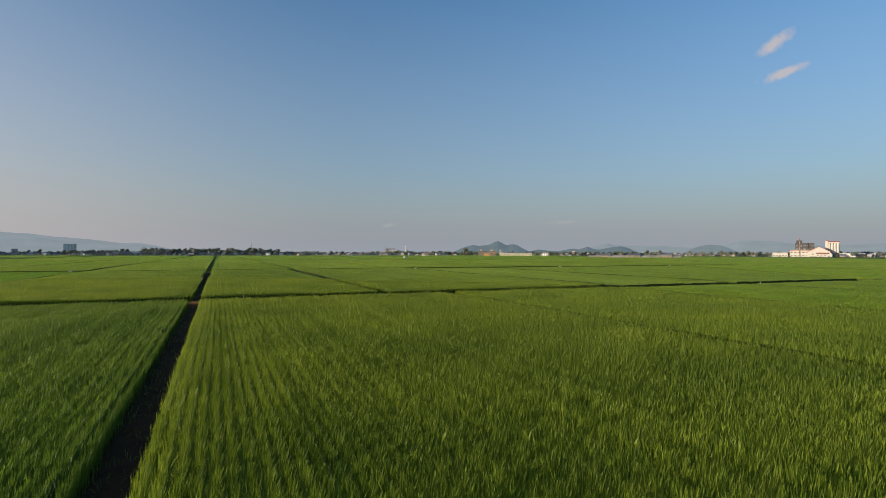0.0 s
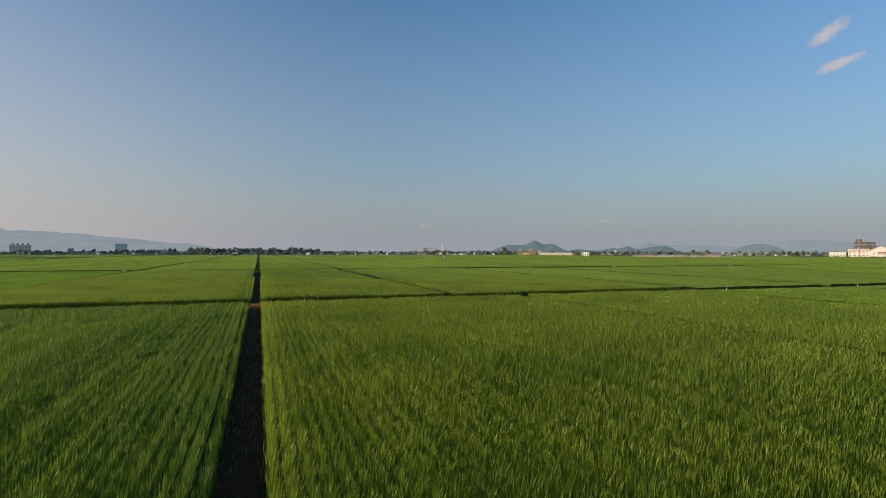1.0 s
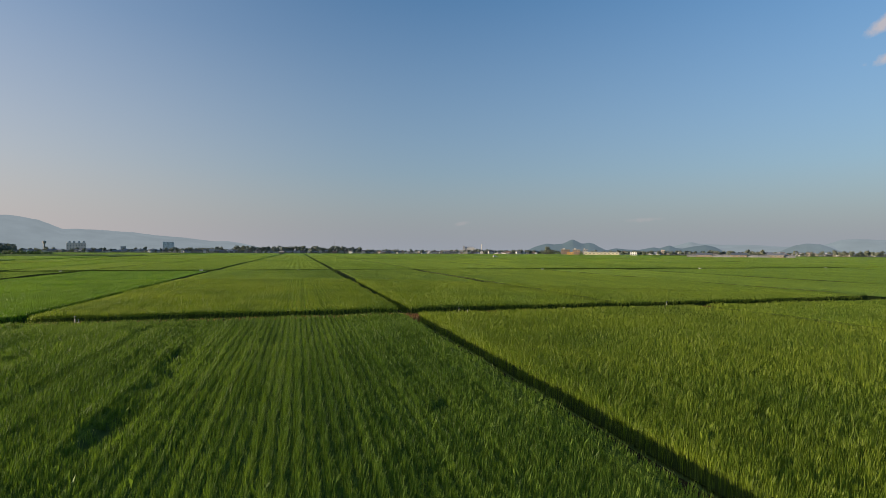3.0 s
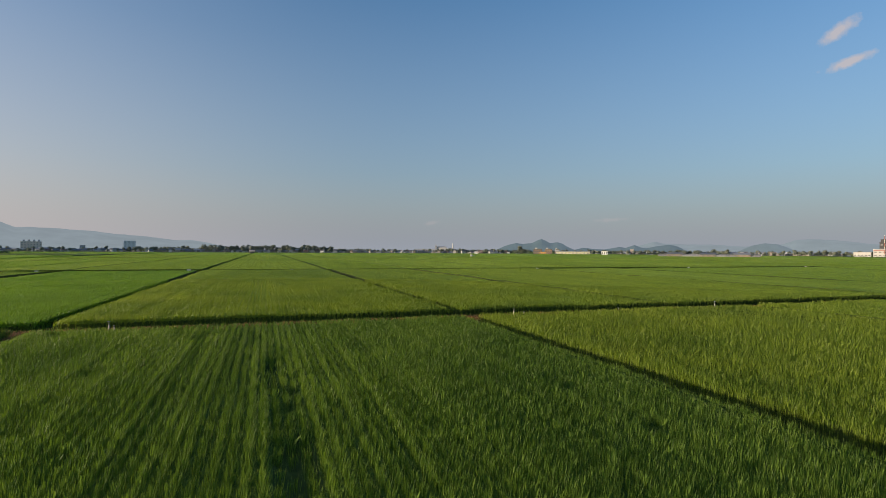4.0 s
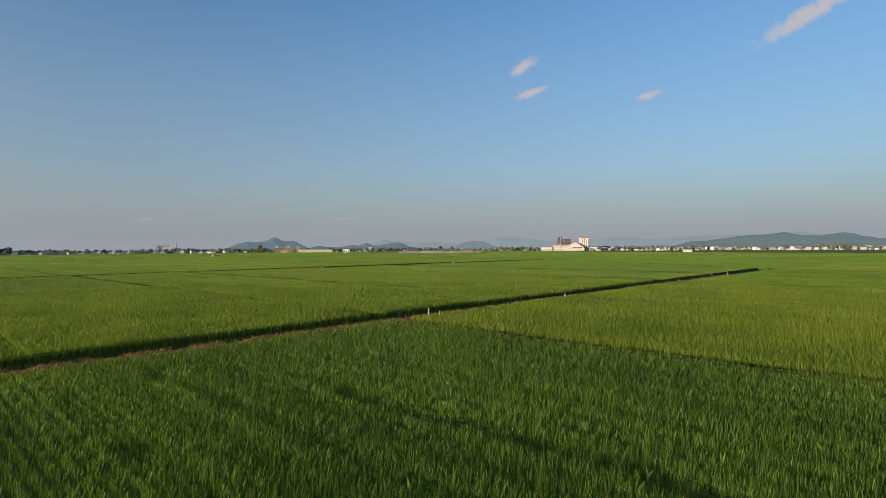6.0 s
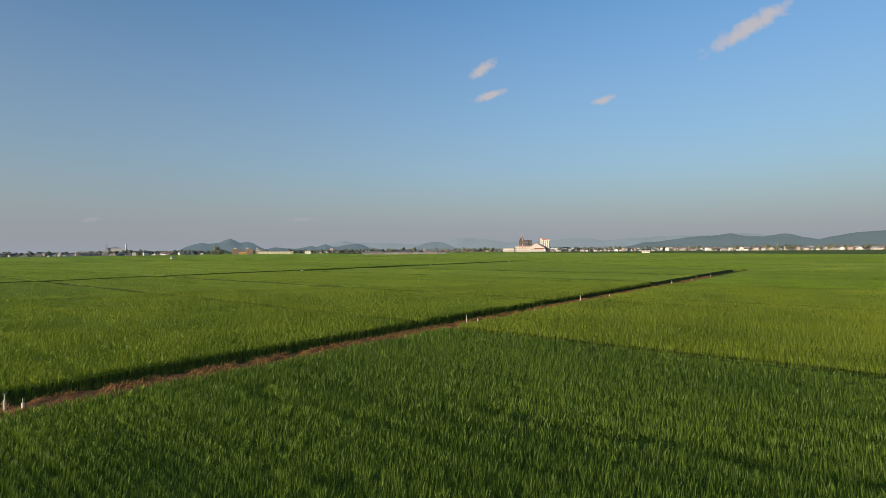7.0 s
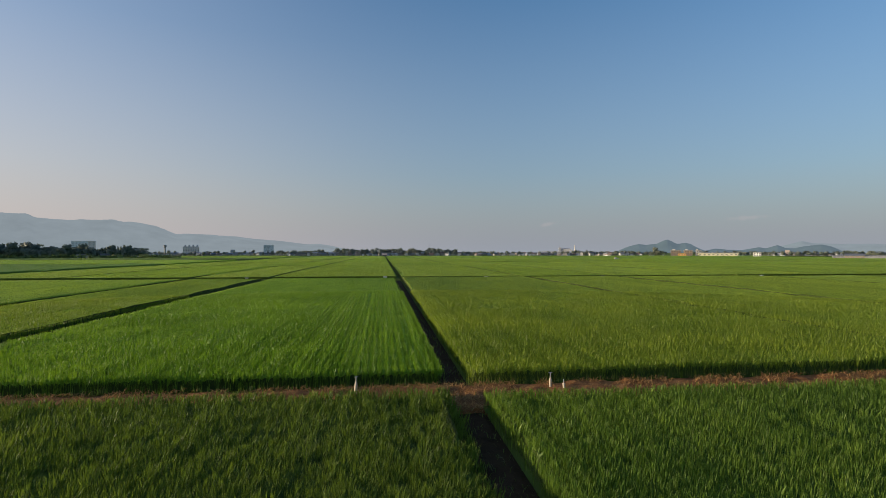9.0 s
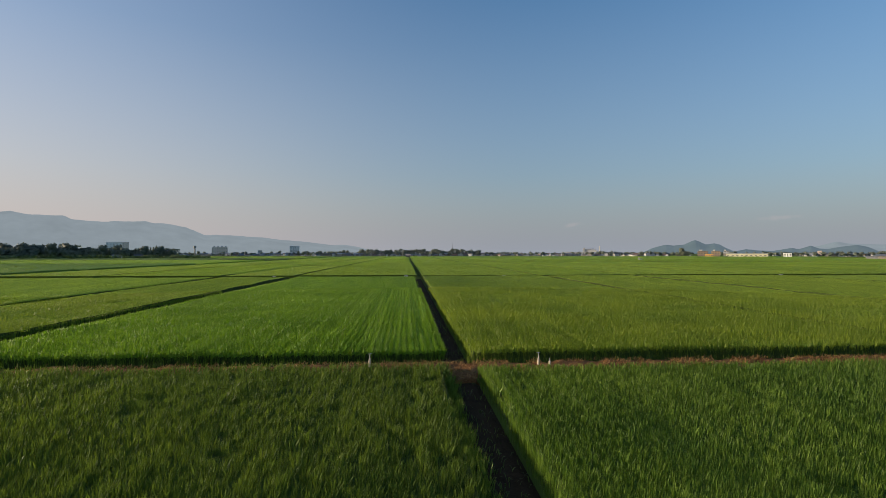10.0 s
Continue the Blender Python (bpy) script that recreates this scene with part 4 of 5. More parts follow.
def put_house(kind, x, y, turn):
    m = pose(x, y, -0.2, 0, 0, turn) @ Matrix.Scale(rng_far.uniform(0.42, 0.66), 4)
    if kind not in used_first:
        used_first.add(kind)
        kind.matrix_basis = m
    else:
        copy_thing(kind, m)


# the town's front row and those behind it, placed to fit the camera's view: bearing left of +y from the middle of its
# path, distance, number
for b0, b1, dist, n in ((22, 10, 1010, 12), (10, -2, 905, 14), (-2, -12, 890, 18), (-12, -22, 905, 22), (-22, -28, 850, 10), (-32, -38, 1050, 12), (-38, -47, 960, 16), (-47, -55, 980, 18),
                        (-61, -72, 860, 18), (-72, -90, 880, 40), (12, -25, 1000, 26), (-62, -88, 960, 26), (-36, -54, 980, 18)):
    for k in range(n):
        b = radians(b0 + (b1 - b0) * (k + rng_far.uniform(0.0, 1.0)) / n)
        d = dist + rng_far.uniform(-25, 35)
        x, y = -12 - math.sin(b) * d, -36 + math.cos(b) * d
        if clear_of(x, y, placed, 11):
            placed.append((x, y))
            put_house(rng_far.choice(protos), x, y, facing(x, y) + rng_far.choice((-90, 0, 0, 20, -25, 90)))

# smaller houses crowded behind and between them, too far off to tell apart
crowd_wall = painted("crowded_walls", [(0.60, 0.58, 0.54), (0.44, 0.40, 0.35), (0.30, 0.29, 0.29), (0.80, 0.79, 0.76), (0.34, 0.29, 0.25), (0.50, 0.51, 0.52)], 0.85, 0.2, island=True)
crowd_roof = painted("crowded_roofs", [(0.15, 0.15, 0.16), (0.26, 0.26, 0.27), (0.17, 0.19, 0.23), (0.24, 0.15, 0.12), (0.42, 0.42, 0.43)], 0.6, 0.3, island=True)
crowd_walls, crowd_roofs = bmesh.new(), bmesh.new()


def into(crowd, bm, m):
    """Adds a bmesh, moved by m, to a common one."""
    at = {v: crowd.verts.new(m @ v.co) for v in bm.verts}
    for f in bm.faces:
        crowd.faces.new([at[v] for v in f.verts])
    bm.free()


for b0, b1, dist, n in ((23, 10, 960, 90), (10, -26, 850, 260), (-31, -56, 900, 170), (-60, -91, 830, 230)):
    for k in range(n):
        b = radians(b0 + (b1 - b0) * (k + rng_far.uniform(0.0, 1.0)) / n)
        d = dist + rng_far.uniform(-20, 70)
        x, y = -12 - math.sin(b) * d, -36 + math.cos(b) * d
        if clear_of(x, y, placed, 4.5):
            placed.append((x, y))
            w, deep, z, rise = rng_far.uniform(3.2, 6.8), rng_far.uniform(3.2, 5.5), rng_far.choice((1.9, 2.2, 2.5, 3.4, 3.9)), rng_far.uniform(0.9, 1.7)
            m = pose(x, y, -0.2, 0, 0, facing(x, y) + rng_far.choice((-90, 0, 0, 20, -25, 90)))
            into(crowd_walls, gable_wall_bm(w, deep, z, rise), m)
            into(crowd_roofs, gable_roof_bm(w, deep, z, rise, 0.5), m)
        if rng_far.random() < 0.6:
            stash_tree(x + rng_far.uniform(-9, 9), y + rng_far.uniform(8, 20), rng_far.uniform(0.35, 0.75))
for b0, b1, dist, n, size in ((5.2, -7.4, 872, 70, 1.0), (11, 5, 900, 22, 0.7), (-7.4, -13, 890, 14, 0.6), (-19, -28, 880, 40, 0.7), (-33, -47, 880, 60, 0.62), (-52, -62, 850, 40, 0.6), (-62, -91, 900, 90, 0.6)):
    for k in range(n):
        b, d = radians(b0 + (b1 - b0) * (k + rng_far.uniform(0.0, 1.0)) / n), dist + rng_far.uniform(-15, 25)
        stash_tree(-12 - math.sin(b) * d, -36 + math.cos(b) * d, size * rng_far.uniform(0.75, 1.2))
crowd = tagged(new("distant_houses", bm_mesh("distant_houses", crowd_walls, crowd_wall)), "crowded small houses with pale walls far off", "houses", kind="stuff")
tagged(part("roofs", crowd_roofs, crowd_roof, crowd), "grey and brown tiled roofs", kind="stuff")
tagged(new("distant_trees", leaf_mass(stand_lobes, len(stand_lobes) * 46, 0.85, 77, hazy_broad_leaf, "distant_trees")), "hazy green trees of a wood and gardens", "trees", kind="stuff")


# ---- named buildings ----
def put(thing, x, y, turn=None, z=-0.2):
    thing.matrix_basis = pose(x, y, z, 0, 0, facing(x, y) if turn is None else turn)
    return thing


put(flat_block(32, 16, 30, 6, 5, hotel_wall, "tall white hotel block behind a wood"), -707, 1317)
put(flat_block(15, 16, 31, 6, 2, hotel_pink, "pale pink hotel wing beside a white block"), -686, 1327)
hotel = put(flat_block(38, 16, 19, 5, 7, hotel_pink, "pale pink apartment block with rooftop huts"), -491, 1406)
for k in range(4):
    part("roof_hut", box_bm(-15 + k * 9, -11 + k * 9, -3, 3, 19.61, 23.5), white_wall, hotel, "white rooftop hut")
put(flat_block(42, 20, 36, 10, 9, hazy_wall, "distant hazy grey tower block"), -500, 2435)
put(flat_block(9, 8, 10, 1, 1, grey_wall, "windowless pale grey block by the paddies"), -323, 1143)
main = put(flat_block(58, 18, 6.2, 2, 14, grey_wall, "long low grey works building with a tall roof tower"), 306, 968)
part("roof_tower", box_bm(10, 31, -6, 6, 6.81, 11.6), grey_wall, main, "grey tower block")
part("tower_roof", gable_roof_bm(21, 12, 11.6, 1.7, 0.4), annexe_wall, main).location = (20.5, 0, 0)
part("stair_head", box_bm(10.2, 13.4, -7.4, -6.02, 6.81, 14.6), grey_wall, main)
part("aerial", turned([(0.25, 14.61), (0.12, 18.5)], 6), pole_mat, main).location = (11.8, -6.7, 0)
part("annexe", box_bm(19, 34, -9.6, -6.02, 6.81, 10.2), annexe_wall, main, "pale grey annexe")
chimney = put(tagged(new("chimney"), "slender white works chimney", "chimney"), 498, 1363)
part("stack", turned([(1.7, -0.3), (1.5, 12), (1.2, 24)], 14), white_wall, chimney)
part("base", box_bm(-3, 3, -3, 3, -0.3, 4), white_wall, chimney)


def stepped_block(w, d, storeys, wall, label):
    """Flats with a pale slab at every floor, set-back dark walls between and roof huts."""
    top = tagged(new("building"), label, "building")
    part("wall", box_bm(-w / 2 + 0.6, w / 2 - 0.6, -d / 2 + 1.2, d / 2, -0.3, storeys * 2.5), wall, top)
    for k in range(storeys):
        part("balcony", box_bm(-w / 2, w / 2, -d / 2, -d / 2 + 1.19, k * 2.5 + 0.02, k * 2.5 + 0.95), brown_wall if k % 2 else wall, top)
        for c in range(int(w / 3.2)):
            part("window", box_bm(-w / 2 + 1.4 + c * 3.2, -w / 2 + 3.2 + c * 3.2, -d / 2 + 1.1, -d / 2 + 1.3, k * 2.5 + 1.0, k * 2.5 + 2.1), dark_glass, top)
    part("roof_slab", box_bm(-w / 2 - 0.3, w / 2 + 0.3, -d / 2 - 0.2, d / 2 + 0.3, storeys * 2.5 + 0.004, storeys * 2.5 + 0.4), pole_mat, top, "pale flat roof slab")
    part("roof_hut", box_bm(-w * 0.3, -w * 0.05, -1.5, 2.5, storeys * 2.5 + 0.41, storeys * 2.5 + 1.9), white_wall, top)
    return top


put(stepped_block(13, 11, 3, brown_wall, "brown three-storey flats with pale floor slabs"), 372, 660)
put(stepped_block(11, 12, 3, flats_wall, "dull brown three-storey flats with balconies"), 385, 652)
put(stepped_block(7, 9, 3, grey_wall, "narrow grey three-storey flats"), 395, 645)
put(flat_block(9, 7, 3.0, 1, 3, orange_bright, "low bright orange shop before the flats"), 369, 640)
put(long_shed(45, 14, 3.6, 0.9, "long low cream warehouse with flat roof", cream_wall, cream_wall, "warehouse", "warehouse", 9), 403, 616)
put(flat_block(7.5, 6, 4.2, 2, 3, hotel_wall, "small white box house"), 408, 551)
put(flat_block(5, 5, 7.5, 2, 1, tan_wall, "narrow tan tower house"), 547, 673)
put(long_shed(7.5, 3, 1.9, 0.5, "white farm container in the paddies", white_wall, white_wall, "container", "container", 2), 506, 153)
put(long_shed(8, 5, 2.6, 1.0, "low pale shed at the foot of the wood", white_wall, sheet_roof, "shed", "shed", 2), -279, 480)
put(gable_house(6, 5, 2.8, 1.4, 1, 2, "small white house at the foot of the wood"), -264, 487)
put(gable_house(12, 9, 6.5, 3.2, 2, 3, "grey-roofed house at the end of the wood"), -280, 578)
put(long_shed(4.5, 3.5, 2.6, 1.2, "small dark hut among the paddies", brown_wall, pink_wall, "hut", "hut", 2), -18, 580)
tower = put(tagged(new("water_tower"), "grey water tower above the roofs", "water tower"), -477, 1199)
part("shaft", turned([(1.6, -0.3), (1.4, 15)], 12), pole_mat, tower)
part("tank", turned([(1.5, 15.01), (3.0, 16.5), (3.0, 20.0), (0.6, 21.0)], 16), pole_mat, tower)

# greenhouses and barns in one row
for k in range(9):
    s = (k + 0.5) / 9 - 0.5
    x, y = 365 + s * 82 * 0.736 + 4, 345 - s * 82 * 0.677
    if k % 3 == 1:
        put(long_shed(12, 7, 2.6, 1.4, "grey sheet-roofed barn beside greenhouses", brown_wall, sheet_roof, "barn", "barn", 3), x, y)
    else:
        g = tagged(new("greenhouse"), "low greenhouse with grey plastic film", "greenhouse", "greenhouses")
        hoop = bmesh.new()
        ends = []
        for xx in (-5.0, 5.0):
            ends.append([hoop.verts.new((xx, -3.2 * math.cos(math.pi * j / 10), 2.9 * math.sin(math.pi * j / 10) ** 0.8)) for j in range(11)])
        for j in range(10):
            hoop.faces.new((ends[0][j], ends[0][j + 1], ends[1][j + 1], ends[1][j]))
        hoop.faces.new(ends[0][::-1])
        hoop.faces.new(ends[1])
        part("film", hoop, cloth_film, g)
        part("door", box_bm(-5.08, -5.02, -0.9, 0.9, 0, 2.0), white_wall, g)
        ribs = bmesh.new()
        for xx in (-5.0, -2.5, 0, 2.5, 5.0):
            for j in range(10):
                rod(ribs, (xx, -3.24 * math.cos(math.pi * j / 10), 2.94 * math.sin(math.pi * j / 10) ** 0.8),
                    (xx, -3.24 * math.cos(math.pi * (j + 1) / 10), 2.94 * math.sin(math.pi * (j + 1) / 10) ** 0.8), 0.04, 4)
        part("hoops", ribs, steel_mat, g)
        put(g, x, y)

# ---- the rice elevator works ----
FX, FY = 706, 386
FT = facing(FX, FY)
cr, sr = math.cos(radians(FT)), math.sin(radians(FT))


def works(thing, u, v):
    """Place a building of the works: u along its front, v behind it."""
    return put(thing, FX + u * cr - v * sr, FY + u * sr + v * cr, FT)


dark = works(flat_block(20, 14, 17.5, 4, 5, dark_wall, "tall dark brown elevator house"), -14, 14)
part("head_house", box_bm(-9, -3, -4, 4, 18.11, 21.5), dark_wall, dark, "dark roof house")
low = works(flat_block(21, 12, 8.5, 2, 5, white_wall, "white office block with red band"), -19, 0)
part("red_band", box_bm(-10.7, 10.7, -6.35, -6.16, 7.6, 8.4), red_roof, low, "dark red roof band")
hall = tagged(new("drying_hall"), "large white gabled hall with red roof", "hall")
part("wall", gable_wall_bm(20, 24, 6.5, 6.5), white_wall, hall)
part("roof", gable_roof_bm(20, 24, 6.5, 6.5, 0.6, 0.35), red_roof, hall, "rust red roof")
for k in range(4):
    part("window", box_bm(-10.08, -9.95, -8 + k * 4.4, -6 + k * 4.4, 3, 4.2), dark_glass, hall)
hall.matrix_basis = pose(FX + 1.5 * cr - 2 * sr, FY + 1.5 * sr + 2 * cr, -0.2, 0, 0, FT + 90)
works(long_shed(14, 9, 4.2, 1.2, "low white annexe of the works", white_wall, red_roof, "annexe", "annexe", 4), 6, -10)
works(flat_block(17, 9, 5.0, 1, 5, white_wall, "low white store beside the works"), -40, 0)
works(flat_block(11, 8, 4.6, 1, 3, white_wall, "low white store beside the works"), 28, 0)
bins = tagged(new("silo"), "row of four tall white grain silos", "silo")
for k in range(4):
    part("cylinder", turned([(1.45, -0.3), (1.45, 17.0), (1.2, 17.4)], 20), white_wall, bins).location = (-3.4 + k * 2.95, 0, 0)
part("gallery", box_bm(-4.9, 6.9, -1.3, 1.3, 17.45, 18.8), pink_wall, bins, "pale gallery over the silos")
part("gallery_roof", gable_roof_bm(11.6, 2.6, 18.8, 0.8, 0.2), red_roof, bins, "red gallery roof").location = (1.0, 0, 0)
part("lift_tower", box_bm(-7.6, -4.95, -1.5, 1.5, -0.3, 20.8), white_wall, bins, "white lift tower")
part("tower_cap", gable_roof_bm(2.65, 3.0, 20.8, 0.9, 0.2), red_roof, bins, "red tower roof").location = (-6.28, 0, 0)
works(bins, 15.5, 6)
mast = tagged(new("radio_mast"), "thin red and white radio mast", "mast")
for k in range(6):
    part("section", turned([(0.28, -0.3 + k * 4.2), (0.28, k * 4.2 + 3.85)], 8), red_roof if k % 2 else white_wall, mast)
part("beacon", turned([(0.5, 24.8), (0.7, 25.2), (0.3, 25.8)], 10), white_wall, mast)
works(mast, -19, -7.5)


# ---- poles, hedges, truck ----
def power_pole():
    top = tagged(new("utility_pole"), "grey concrete utility pole with cross arms", "utility pole", "utility poles")
    part("pole", turned([(0.2, -0.3), (0.13, 11)], 8), pole_mat, top)
    for z in (9.6, 10.4):
        part("cross_arm", box_bm(-0.9, 0.9, -0.06, 0.06, z, z + 0.12), steel_mat, top)
    part("transformer", turned([(0.22, 8.2), (0.22, 9.0)], 10), steel_mat, top).location = (0.34, 0, 0)
    return top


pole = power_pole()
first = True
for b0, b1, dist, n in ((24, 8, 840, 10), (8, -28, 830, 16), (-33, -56, 740, 12), (-60, -90, 800, 16)):
    for k in range(n):
        b = radians(b0 + (b1 - b0) * (k + rng_far.uniform(0.2, 0.8)) / n)
        d = dist + rng_far.uniform(-15, 60)
        m = pose(-12 - math.sin(b) * d, -36 + math.cos(b) * d, -0.2, 0, 0, math.degrees(b) + 90 + rng_far.uniform(-30, 30)) @ Matrix.Scale(0.62, 4)
        if first:
            pole.matrix_basis, first = m, False
        else:
            copy_thing(pole, m)
for x, y in ((408, 97), (418, 54)):
    copy_thing(pole, pose(x, y, -0.2, 0, 0, 60) @ Matrix.Scale(0.5, 4))
mast2 = put(tagged(new("radio_mast"), "thin grey lattice mast over trees", "mast"), 65, 925)
part("lattice", turned([(0.5, -0.3), (0.22, 20)], 5), pole_mat, mast2)
part("aerial", turned([(0.1, 20.01), (0.06, 23)], 5), pole_mat, mast2)


def hedge(b0, b1, dist, count, height, label, seed):
    """A belt of shrubs along an arc round the middle of the camera's path."""
    rng = random.Random(seed)
    lobes = []
    for k in range(count):
        b = radians(b0 + (b1 - b0) * (k + rng.uniform(0, 1)) / count)
        d = dist + rng.uniform(-8, 8)
        h = height * rng.uniform(0.5, 1.3)
        lobes.append(((-12 - math.sin(b) * d, -36 + math.cos(b) * d, h * 0.35), (h * rng.uniform(0.8, 2.2), h * rng.uniform(0.8, 1.8), h * 0.65)))
    tagged(new("hedge", leaf_mass(lobes, count * 26, height * 0.3, seed, hedge_leaf, "hedge")), label, "hedge", kind="stuff")


hedge(23, 8, 800, 60, 1.3, "uneven green shrubs along the town's edge", 1)
hedge(8, -30, 815, 110, 1.1, "low green shrubs before the town", 2)
hedge(-30, -58, 735, 110, 1.0, "low green shrubs before the sheds", 3)
hedge(-58, -92, 800, 120, 1.0, "low green shrubs before the far houses", 4)
hedge(47, 20, 548, 120, 3.0, "dark undergrowth at the foot of the wood", 5)

truck = tagged(new("pickup_truck"), "small white farm truck parked among paddies", "truck")
part("cab", box_bm(-1.65, -0.45, -0.7, 0.7, 0.35, 1.75, bevel=0.15), white_wall, truck)
part("bed", box_bm(-0.44, 1.65, -0.7, 0.7, 0.45, 1.0, bevel=0.03), white_wall, truck)
part("windscreen", box_bm(-1.68, -1.6, -0.55, 0.55, 1.1, 1.55), dark_glass, truck)
for x in (-1.05, 1.0):
    for y in (-0.66, 0.66):
        w = bmesh.new()
        rod(w, (x, y - 0.08, 0.28), (x, y + 0.08, 0.28), 0.28, 14)
        part("wheel", w, rubber, truck)
truck.matrix_basis = pose(135, 329, 0.0, 0, 0, 20)
tagged(strip("farm_track", 90.0, 230.0, 326.5, 333.5, -0.03, 0.06, grass_mat, 3.0, 4, 77, "grassy farm track between paddies", "track"), kind="structure")


# ---- west side: beans, rough grass ----
def patch(name, x0, x1, y0, y1, z, rough, mat, label, category, seed, step=3.0):
    xs, ys = rimmed(x0, x1, step), rimmed(y0, y1, step * 2)
    v, t = sheet(xs, ys, lambda X, Y: z + rough * (lumps(X, Y, 2.2, seed) - 0.5) + rough * (lumps(X, Y, 9.0, seed + 1) - 0.5))
    land = tagged(new(name, mesh_np(name, v, t, mat, True)), label, category, kind="stuff")
    rng = np.random.default_rng(seed + 60)
    n = int((x1 - x0) * (y1 - y0) * 1.3)
    x, y = rng.uniform(x0 + 1, x1 - 1, n), rng.uniform(y0 + 1, y1 - 1, n)
    d = np.hypot(x + 12.0, y + 36.0)
    clump = lumps(x, y, 3.5, seed) * 0.5 + lumps(x, y, 14.0, seed + 2) * 0.5
    keep = rng.uniform(0, 1, n) < np.clip((clump - 0.3) * 2.4, 0, 1) * (180.0 / d) ** 2
    v, t = sprays(rng, x[keep], y[keep], z - 0.1, z + 0.05 + 0.6 * rough * clump[keep], 0.0006 * d[keep])
    tops = new("plants", mesh_np("plants", v, t, far_blade_mat["deep" if category == "meadow" else "lush"]))
    tops.parent = land
    tagged(tops, kind="stuff")
    return land


patch("bean_field", -190, -113.5, 60, 215, 0.4, 0.35, bean_mat, "dark green bean field in low rows", "bean field", 3)
patch("bean_field", -300, -113.5, 218, 330, 0.35, 0.3, canopy_mat["light"], "bright green vegetable field", "bean field", 4)
patch("rough_grass", -420, -191, 60, 215, 0.25, 0.5, grass_mat, "rough green meadow beside the road", "meadow", 5)
patch("rough_grass", -420, -113.5, 334, 440, 0.3, 0.8, grass_mat, "rough meadow with tall weeds", "meadow", 6, 4.0)
patch("rough_grass", -460, -113.5, 445, 700, 0.3, 0.7, canopy_mat["olive"], "green fields before the wood", "meadow", 7, 5.0)


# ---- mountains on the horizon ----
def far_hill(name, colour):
    """Wooded slopes whose own glow stands in for kilometres of bright evening haze."""
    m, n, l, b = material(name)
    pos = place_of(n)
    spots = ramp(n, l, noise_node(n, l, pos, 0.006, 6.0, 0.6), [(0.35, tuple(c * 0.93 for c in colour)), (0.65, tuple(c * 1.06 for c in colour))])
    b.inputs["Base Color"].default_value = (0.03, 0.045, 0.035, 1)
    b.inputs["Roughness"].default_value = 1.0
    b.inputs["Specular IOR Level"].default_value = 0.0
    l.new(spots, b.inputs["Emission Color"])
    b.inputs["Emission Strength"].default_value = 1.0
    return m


def mountain(name, mat, dist, crest_at, label, seed, depth=500.0, rough=0.05):
    """A range on the horizon; crest_at: pairs of bearing and height of the crest in degrees, from left to right."""
    nb, nd = 300, 14
    bs, hs = [-b for b, _ in crest_at], [h for _, h in crest_at]
    B = np.linspace(bs[0], bs[-1], nb)
    soft = np.linspace(-0.6, 0.6, 9)
    crest = np.mean([np.interp(B + q * (bs[-1] - bs[0]) / len(bs) * 0.16, bs, hs) for q in soft], 0)
    rag = (lumps(B * 10, B * 0, 9.0, seed) - 0.5) * 1.0 + (lumps(B * 10, B * 0, 3.2, seed + 1) - 0.5) * 0.8 + (lumps(B * 10, B * 0, 1.1, seed + 2) - 0.5) * 0.5
    crest = dist * np.tan(np.radians(crest + rough * rag * np.clip(crest, 0.15, 1.2)))
    S = np.linspace(0, 1, nd)
    Bg, Sg = np.meshgrid(-B, S)
    R = dist - depth + depth * Sg
    gully = 1 - 0.16 * lumps(Bg * 3, Sg * 5, 2.0, seed + 4) * (1 - Sg)
    Z = (crest[None, :] + 1.0) * np.sin(Sg * np.pi / 2) ** 1.3 * gully - 1.0
    a = np.radians(Bg)
    v = np.stack([-12 - np.sin(a) * R, -36 + np.cos(a) * R, Z], -1).reshape(-1, 3)
    k = (np.arange(nd - 1)[:, None] * nb + np.arange(nb - 1)[None, :]).ravel()
    t = np.concatenate([np.stack([k, k + nb + 1, k + nb], 1), np.stack([k, k + 1, k + nb + 1], 1)])
    tagged(new(name, mesh_np(name, v, t, mat, True)), label, "mountains", kind="structure")


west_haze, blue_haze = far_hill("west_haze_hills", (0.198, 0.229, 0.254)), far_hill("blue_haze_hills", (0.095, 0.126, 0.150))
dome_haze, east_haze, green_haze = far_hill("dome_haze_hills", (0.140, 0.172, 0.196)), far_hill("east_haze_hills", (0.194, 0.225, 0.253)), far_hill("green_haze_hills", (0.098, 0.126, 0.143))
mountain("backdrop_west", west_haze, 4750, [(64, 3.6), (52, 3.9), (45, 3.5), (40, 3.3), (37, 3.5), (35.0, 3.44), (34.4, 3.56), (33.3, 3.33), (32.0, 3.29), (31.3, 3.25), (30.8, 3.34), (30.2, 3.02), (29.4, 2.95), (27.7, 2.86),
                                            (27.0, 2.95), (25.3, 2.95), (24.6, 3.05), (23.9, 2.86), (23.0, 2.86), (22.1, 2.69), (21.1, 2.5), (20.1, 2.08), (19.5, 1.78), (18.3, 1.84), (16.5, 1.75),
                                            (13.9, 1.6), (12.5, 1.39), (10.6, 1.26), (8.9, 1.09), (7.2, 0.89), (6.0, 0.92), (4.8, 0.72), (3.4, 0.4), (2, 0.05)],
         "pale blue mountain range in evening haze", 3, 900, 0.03)
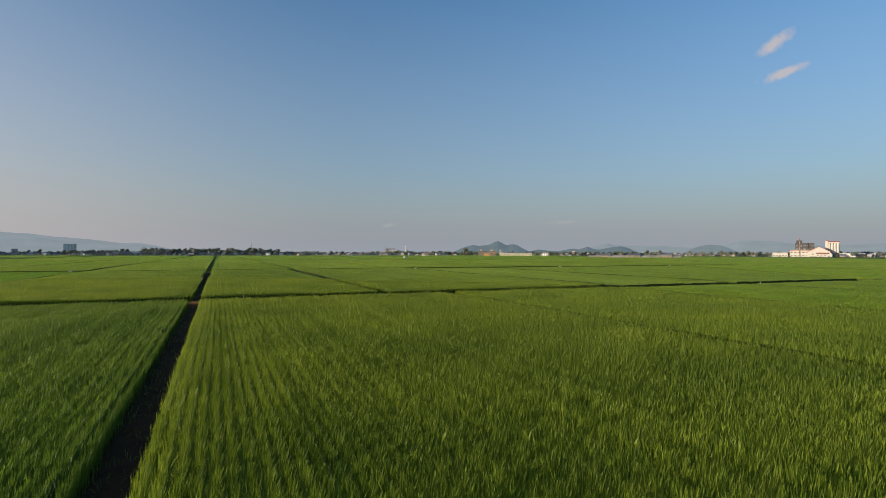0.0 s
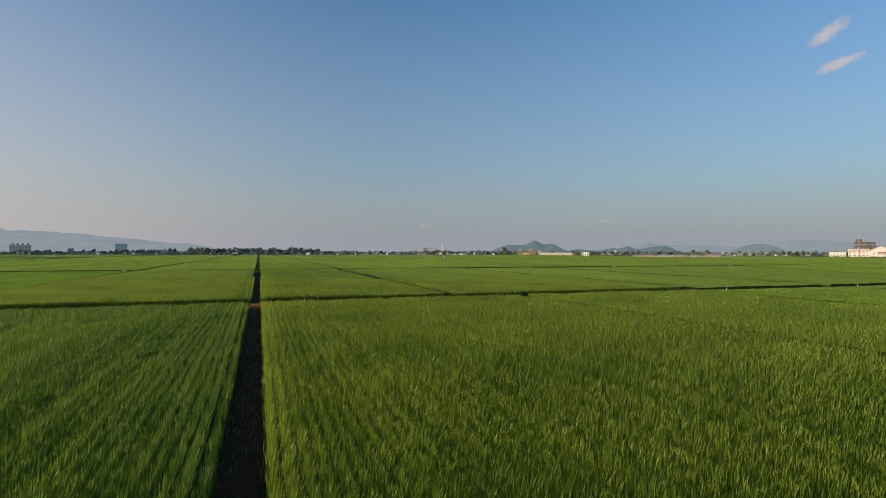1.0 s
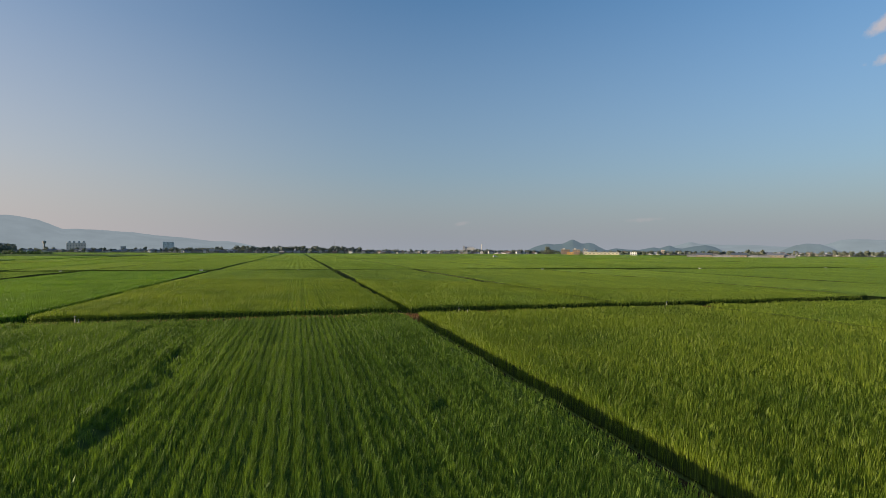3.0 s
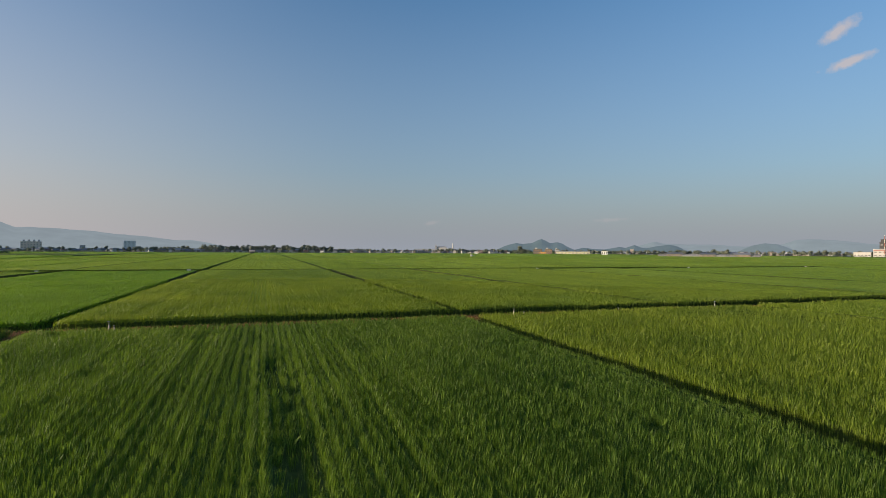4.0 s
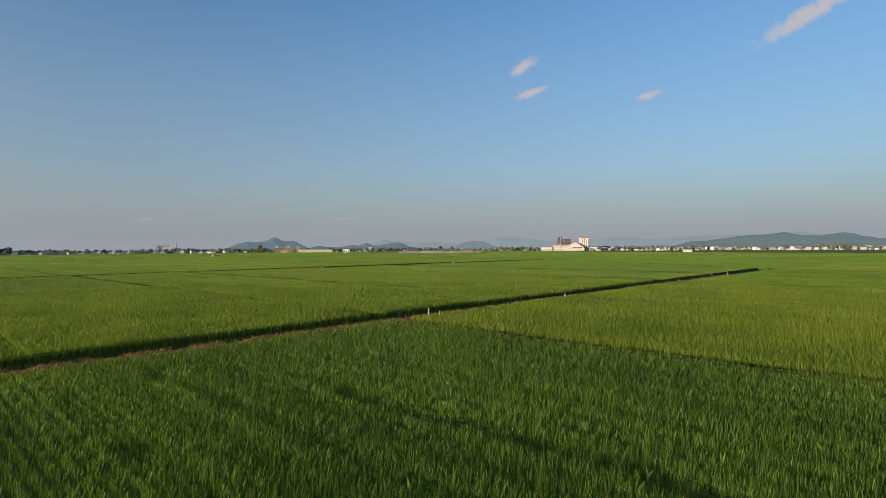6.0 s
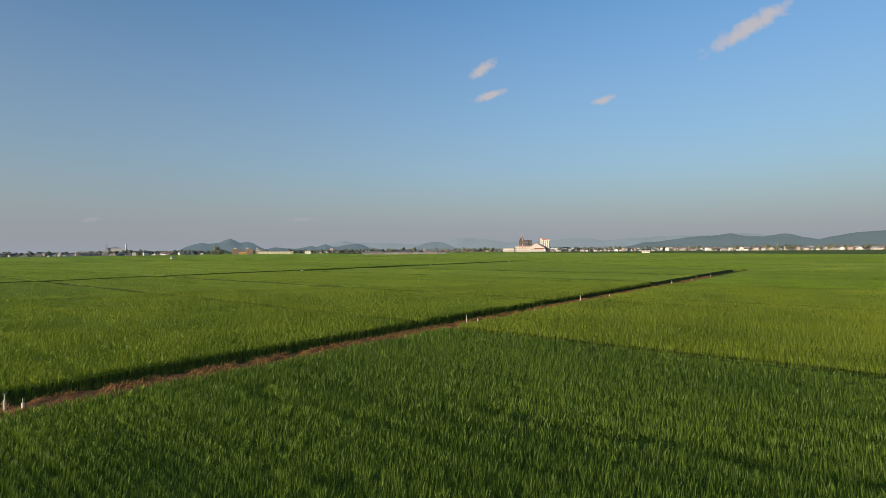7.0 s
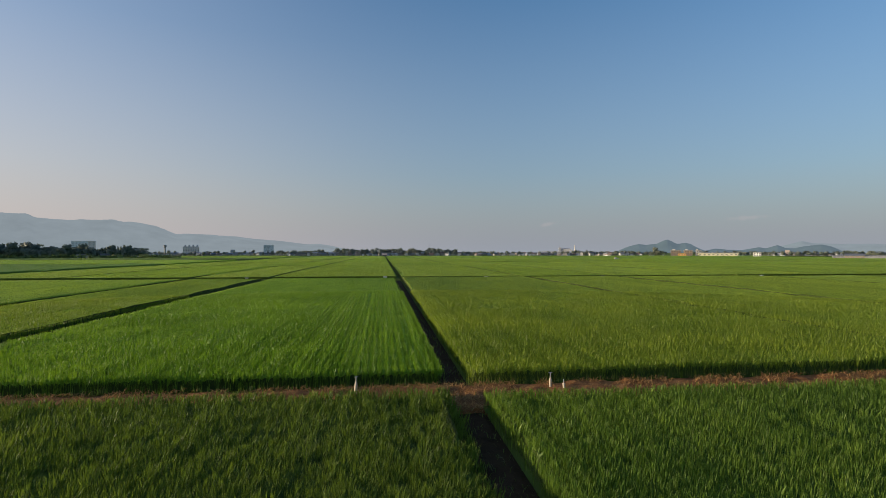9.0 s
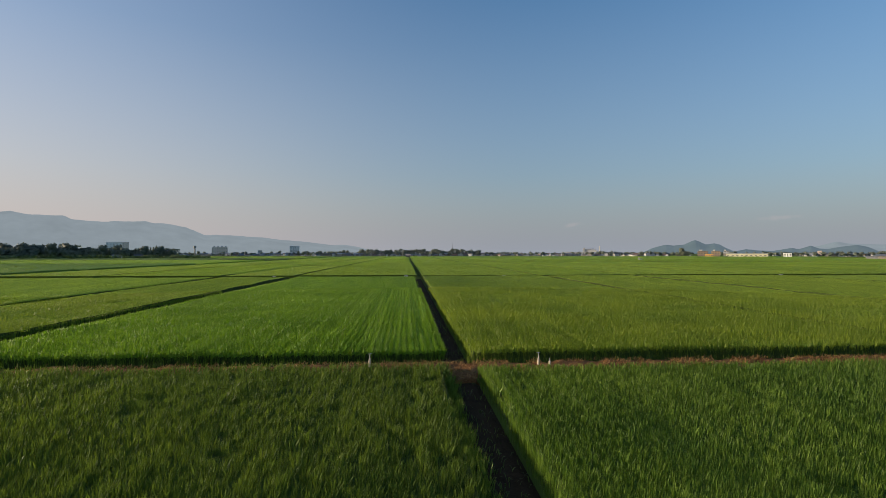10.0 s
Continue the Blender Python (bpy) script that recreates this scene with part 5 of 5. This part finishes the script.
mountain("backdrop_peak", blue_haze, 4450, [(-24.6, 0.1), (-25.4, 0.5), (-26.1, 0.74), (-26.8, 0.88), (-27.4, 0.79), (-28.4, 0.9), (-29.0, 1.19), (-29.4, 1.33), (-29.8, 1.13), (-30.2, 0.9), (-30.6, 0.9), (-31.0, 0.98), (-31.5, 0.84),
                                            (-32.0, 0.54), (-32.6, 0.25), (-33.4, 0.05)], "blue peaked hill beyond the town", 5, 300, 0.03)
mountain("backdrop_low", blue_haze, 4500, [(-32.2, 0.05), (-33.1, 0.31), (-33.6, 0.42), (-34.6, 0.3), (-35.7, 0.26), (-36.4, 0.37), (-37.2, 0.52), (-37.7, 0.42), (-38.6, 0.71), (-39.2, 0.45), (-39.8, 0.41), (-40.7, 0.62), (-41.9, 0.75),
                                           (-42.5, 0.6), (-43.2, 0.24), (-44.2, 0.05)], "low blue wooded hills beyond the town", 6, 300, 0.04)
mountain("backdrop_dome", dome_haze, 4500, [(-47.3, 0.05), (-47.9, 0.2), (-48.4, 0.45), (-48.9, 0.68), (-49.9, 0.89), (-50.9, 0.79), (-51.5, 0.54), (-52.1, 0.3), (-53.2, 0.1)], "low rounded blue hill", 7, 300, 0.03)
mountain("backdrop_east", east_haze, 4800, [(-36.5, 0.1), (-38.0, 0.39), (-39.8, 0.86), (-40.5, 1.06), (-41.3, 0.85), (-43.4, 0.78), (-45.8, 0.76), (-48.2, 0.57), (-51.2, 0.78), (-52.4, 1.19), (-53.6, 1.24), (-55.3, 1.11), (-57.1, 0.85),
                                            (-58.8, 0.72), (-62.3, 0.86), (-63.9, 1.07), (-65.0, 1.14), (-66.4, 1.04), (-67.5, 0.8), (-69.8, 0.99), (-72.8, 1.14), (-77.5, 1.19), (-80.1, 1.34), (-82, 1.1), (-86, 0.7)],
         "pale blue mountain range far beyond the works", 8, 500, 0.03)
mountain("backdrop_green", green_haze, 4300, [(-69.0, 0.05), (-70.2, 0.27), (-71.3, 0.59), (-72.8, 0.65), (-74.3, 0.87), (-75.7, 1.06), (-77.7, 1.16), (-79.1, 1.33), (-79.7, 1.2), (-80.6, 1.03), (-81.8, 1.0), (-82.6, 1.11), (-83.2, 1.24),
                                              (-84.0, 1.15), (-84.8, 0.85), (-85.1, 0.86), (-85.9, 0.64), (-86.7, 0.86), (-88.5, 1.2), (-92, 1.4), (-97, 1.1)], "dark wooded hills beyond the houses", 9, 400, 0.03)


# ---- clouds ----
def cloud_mat(name, colour, thick):
    """Thin evening cloud that emits its sunlit tone: dense in the middle, torn at the rim."""
    m, n, l, b = material(name)
    n.remove(b)
    tex = n.new("ShaderNodeTexCoord").outputs["Object"]
    lump = noise_node(n, l, scaled(n, l, place_of(n), (0.016,) * 3), 1.0, 4.0, 0.55)
    dist = n.new("ShaderNodeVectorMath")
    dist.operation = "LENGTH"
    l.new(scaled(n, l, tex, (1.0, 1.0, 0.0)), dist.inputs[0])
    body = n.new("ShaderNodeMath")
    body.operation = "MULTIPLY_ADD"
    body.inputs[1].default_value, body.inputs[2].default_value = -1.0, 0.42
    l.new(dist.outputs["Value"], body.inputs[0])
    total = n.new("ShaderNodeMath")
    total.operation = "ADD"
    l.new(body.outputs[0], total.inputs[0])
    l.new(lump, total.inputs[1])
    dense = ramp(n, l, total.outputs[0], [(0.14, (0, 0, 0)), (0.66, (thick,) * 3)])
    glow = n.new("ShaderNodeEmission")
    glow.inputs["Color"].default_value = (*colour, 1)
    glow.inputs["Strength"].default_value = 1.0
    clear = n.new("ShaderNodeBsdfTransparent")
    mix = n.new("ShaderNodeMixShader")
    l.new(dense, mix.inputs[0])
    l.new(clear.outputs[0], mix.inputs[1])
    l.new(glow.outputs[0], mix.inputs[2])
    l.new(mix.outputs[0], n["Material Output"].inputs[0])
    return m


cloud_lit, cloud_thin = cloud_mat("evening_cloud", (0.450, 0.399, 0.395), 0.8), cloud_mat("thin_cloud", (0.385, 0.345, 0.352), 0.26)


def cloud(bearing, elevation, wide, high, tilt, label, seed, stuff=None):
    """A small cloud far off; wide and high in metres, tilt in degrees."""
    R, n = 4700.0, 13
    a, e = radians(bearing), radians(elevation)
    at = Vector((-12 - math.sin(a) * math.cos(e) * R, -36 + math.cos(a) * math.cos(e) * R, 4.6 + math.sin(e) * R))
    g = np.linspace(-1, 1, n)
    X, Y = np.meshgrid(g, g)
    Z = 0.25 * (1 - X * X) * (1 - Y * Y) * (0.5 + lumps(X * 3, Y * 3, 1.0, seed))
    v = np.stack([X, Y, Z], -1).reshape(-1, 3)
    k = (np.arange(n - 1)[:, None] * n + np.arange(n - 1)[None, :]).ravel()
    t = np.concatenate([np.stack([k, k + 1, k + n + 1], 1), np.stack([k, k + n + 1, k + n], 1)])
    ob = new("cloud", mesh_np("cloud", v, t, stuff or cloud_lit, True))
    ob.matrix_basis = look(at, (-12, -36, 4.6)) @ pose(0, 0, 0, 0, 180, 0) @ pose(0, 0, 0, 0, 0, tilt) @ Matrix.Diagonal((wide / 2, high / 2, high / 2, 1))
    tagged(ob, label, "cloud", "evening clouds", "structure")


cloud(-55.2, 18.4, 380, 140, 29, "small pink-white evening cloud", 1)
cloud(-56.0, 15.85, 440, 105, 15, "small pink-white evening cloud", 2)
cloud(-67.6, 14.75, 290, 90, 13, "small pink-white evening cloud", 3)
cloud(-80.9, 19.6, 940, 190, 24, "long torn pink-white evening cloud", 4)
cloud(-36.3, 3.2, 360, 55, 3, "faint low wisp of cloud", 5, cloud_thin)
cloud(-17.8, 2.9, 220, 55, 12, "faint low wisp of cloud", 6, cloud_thin)
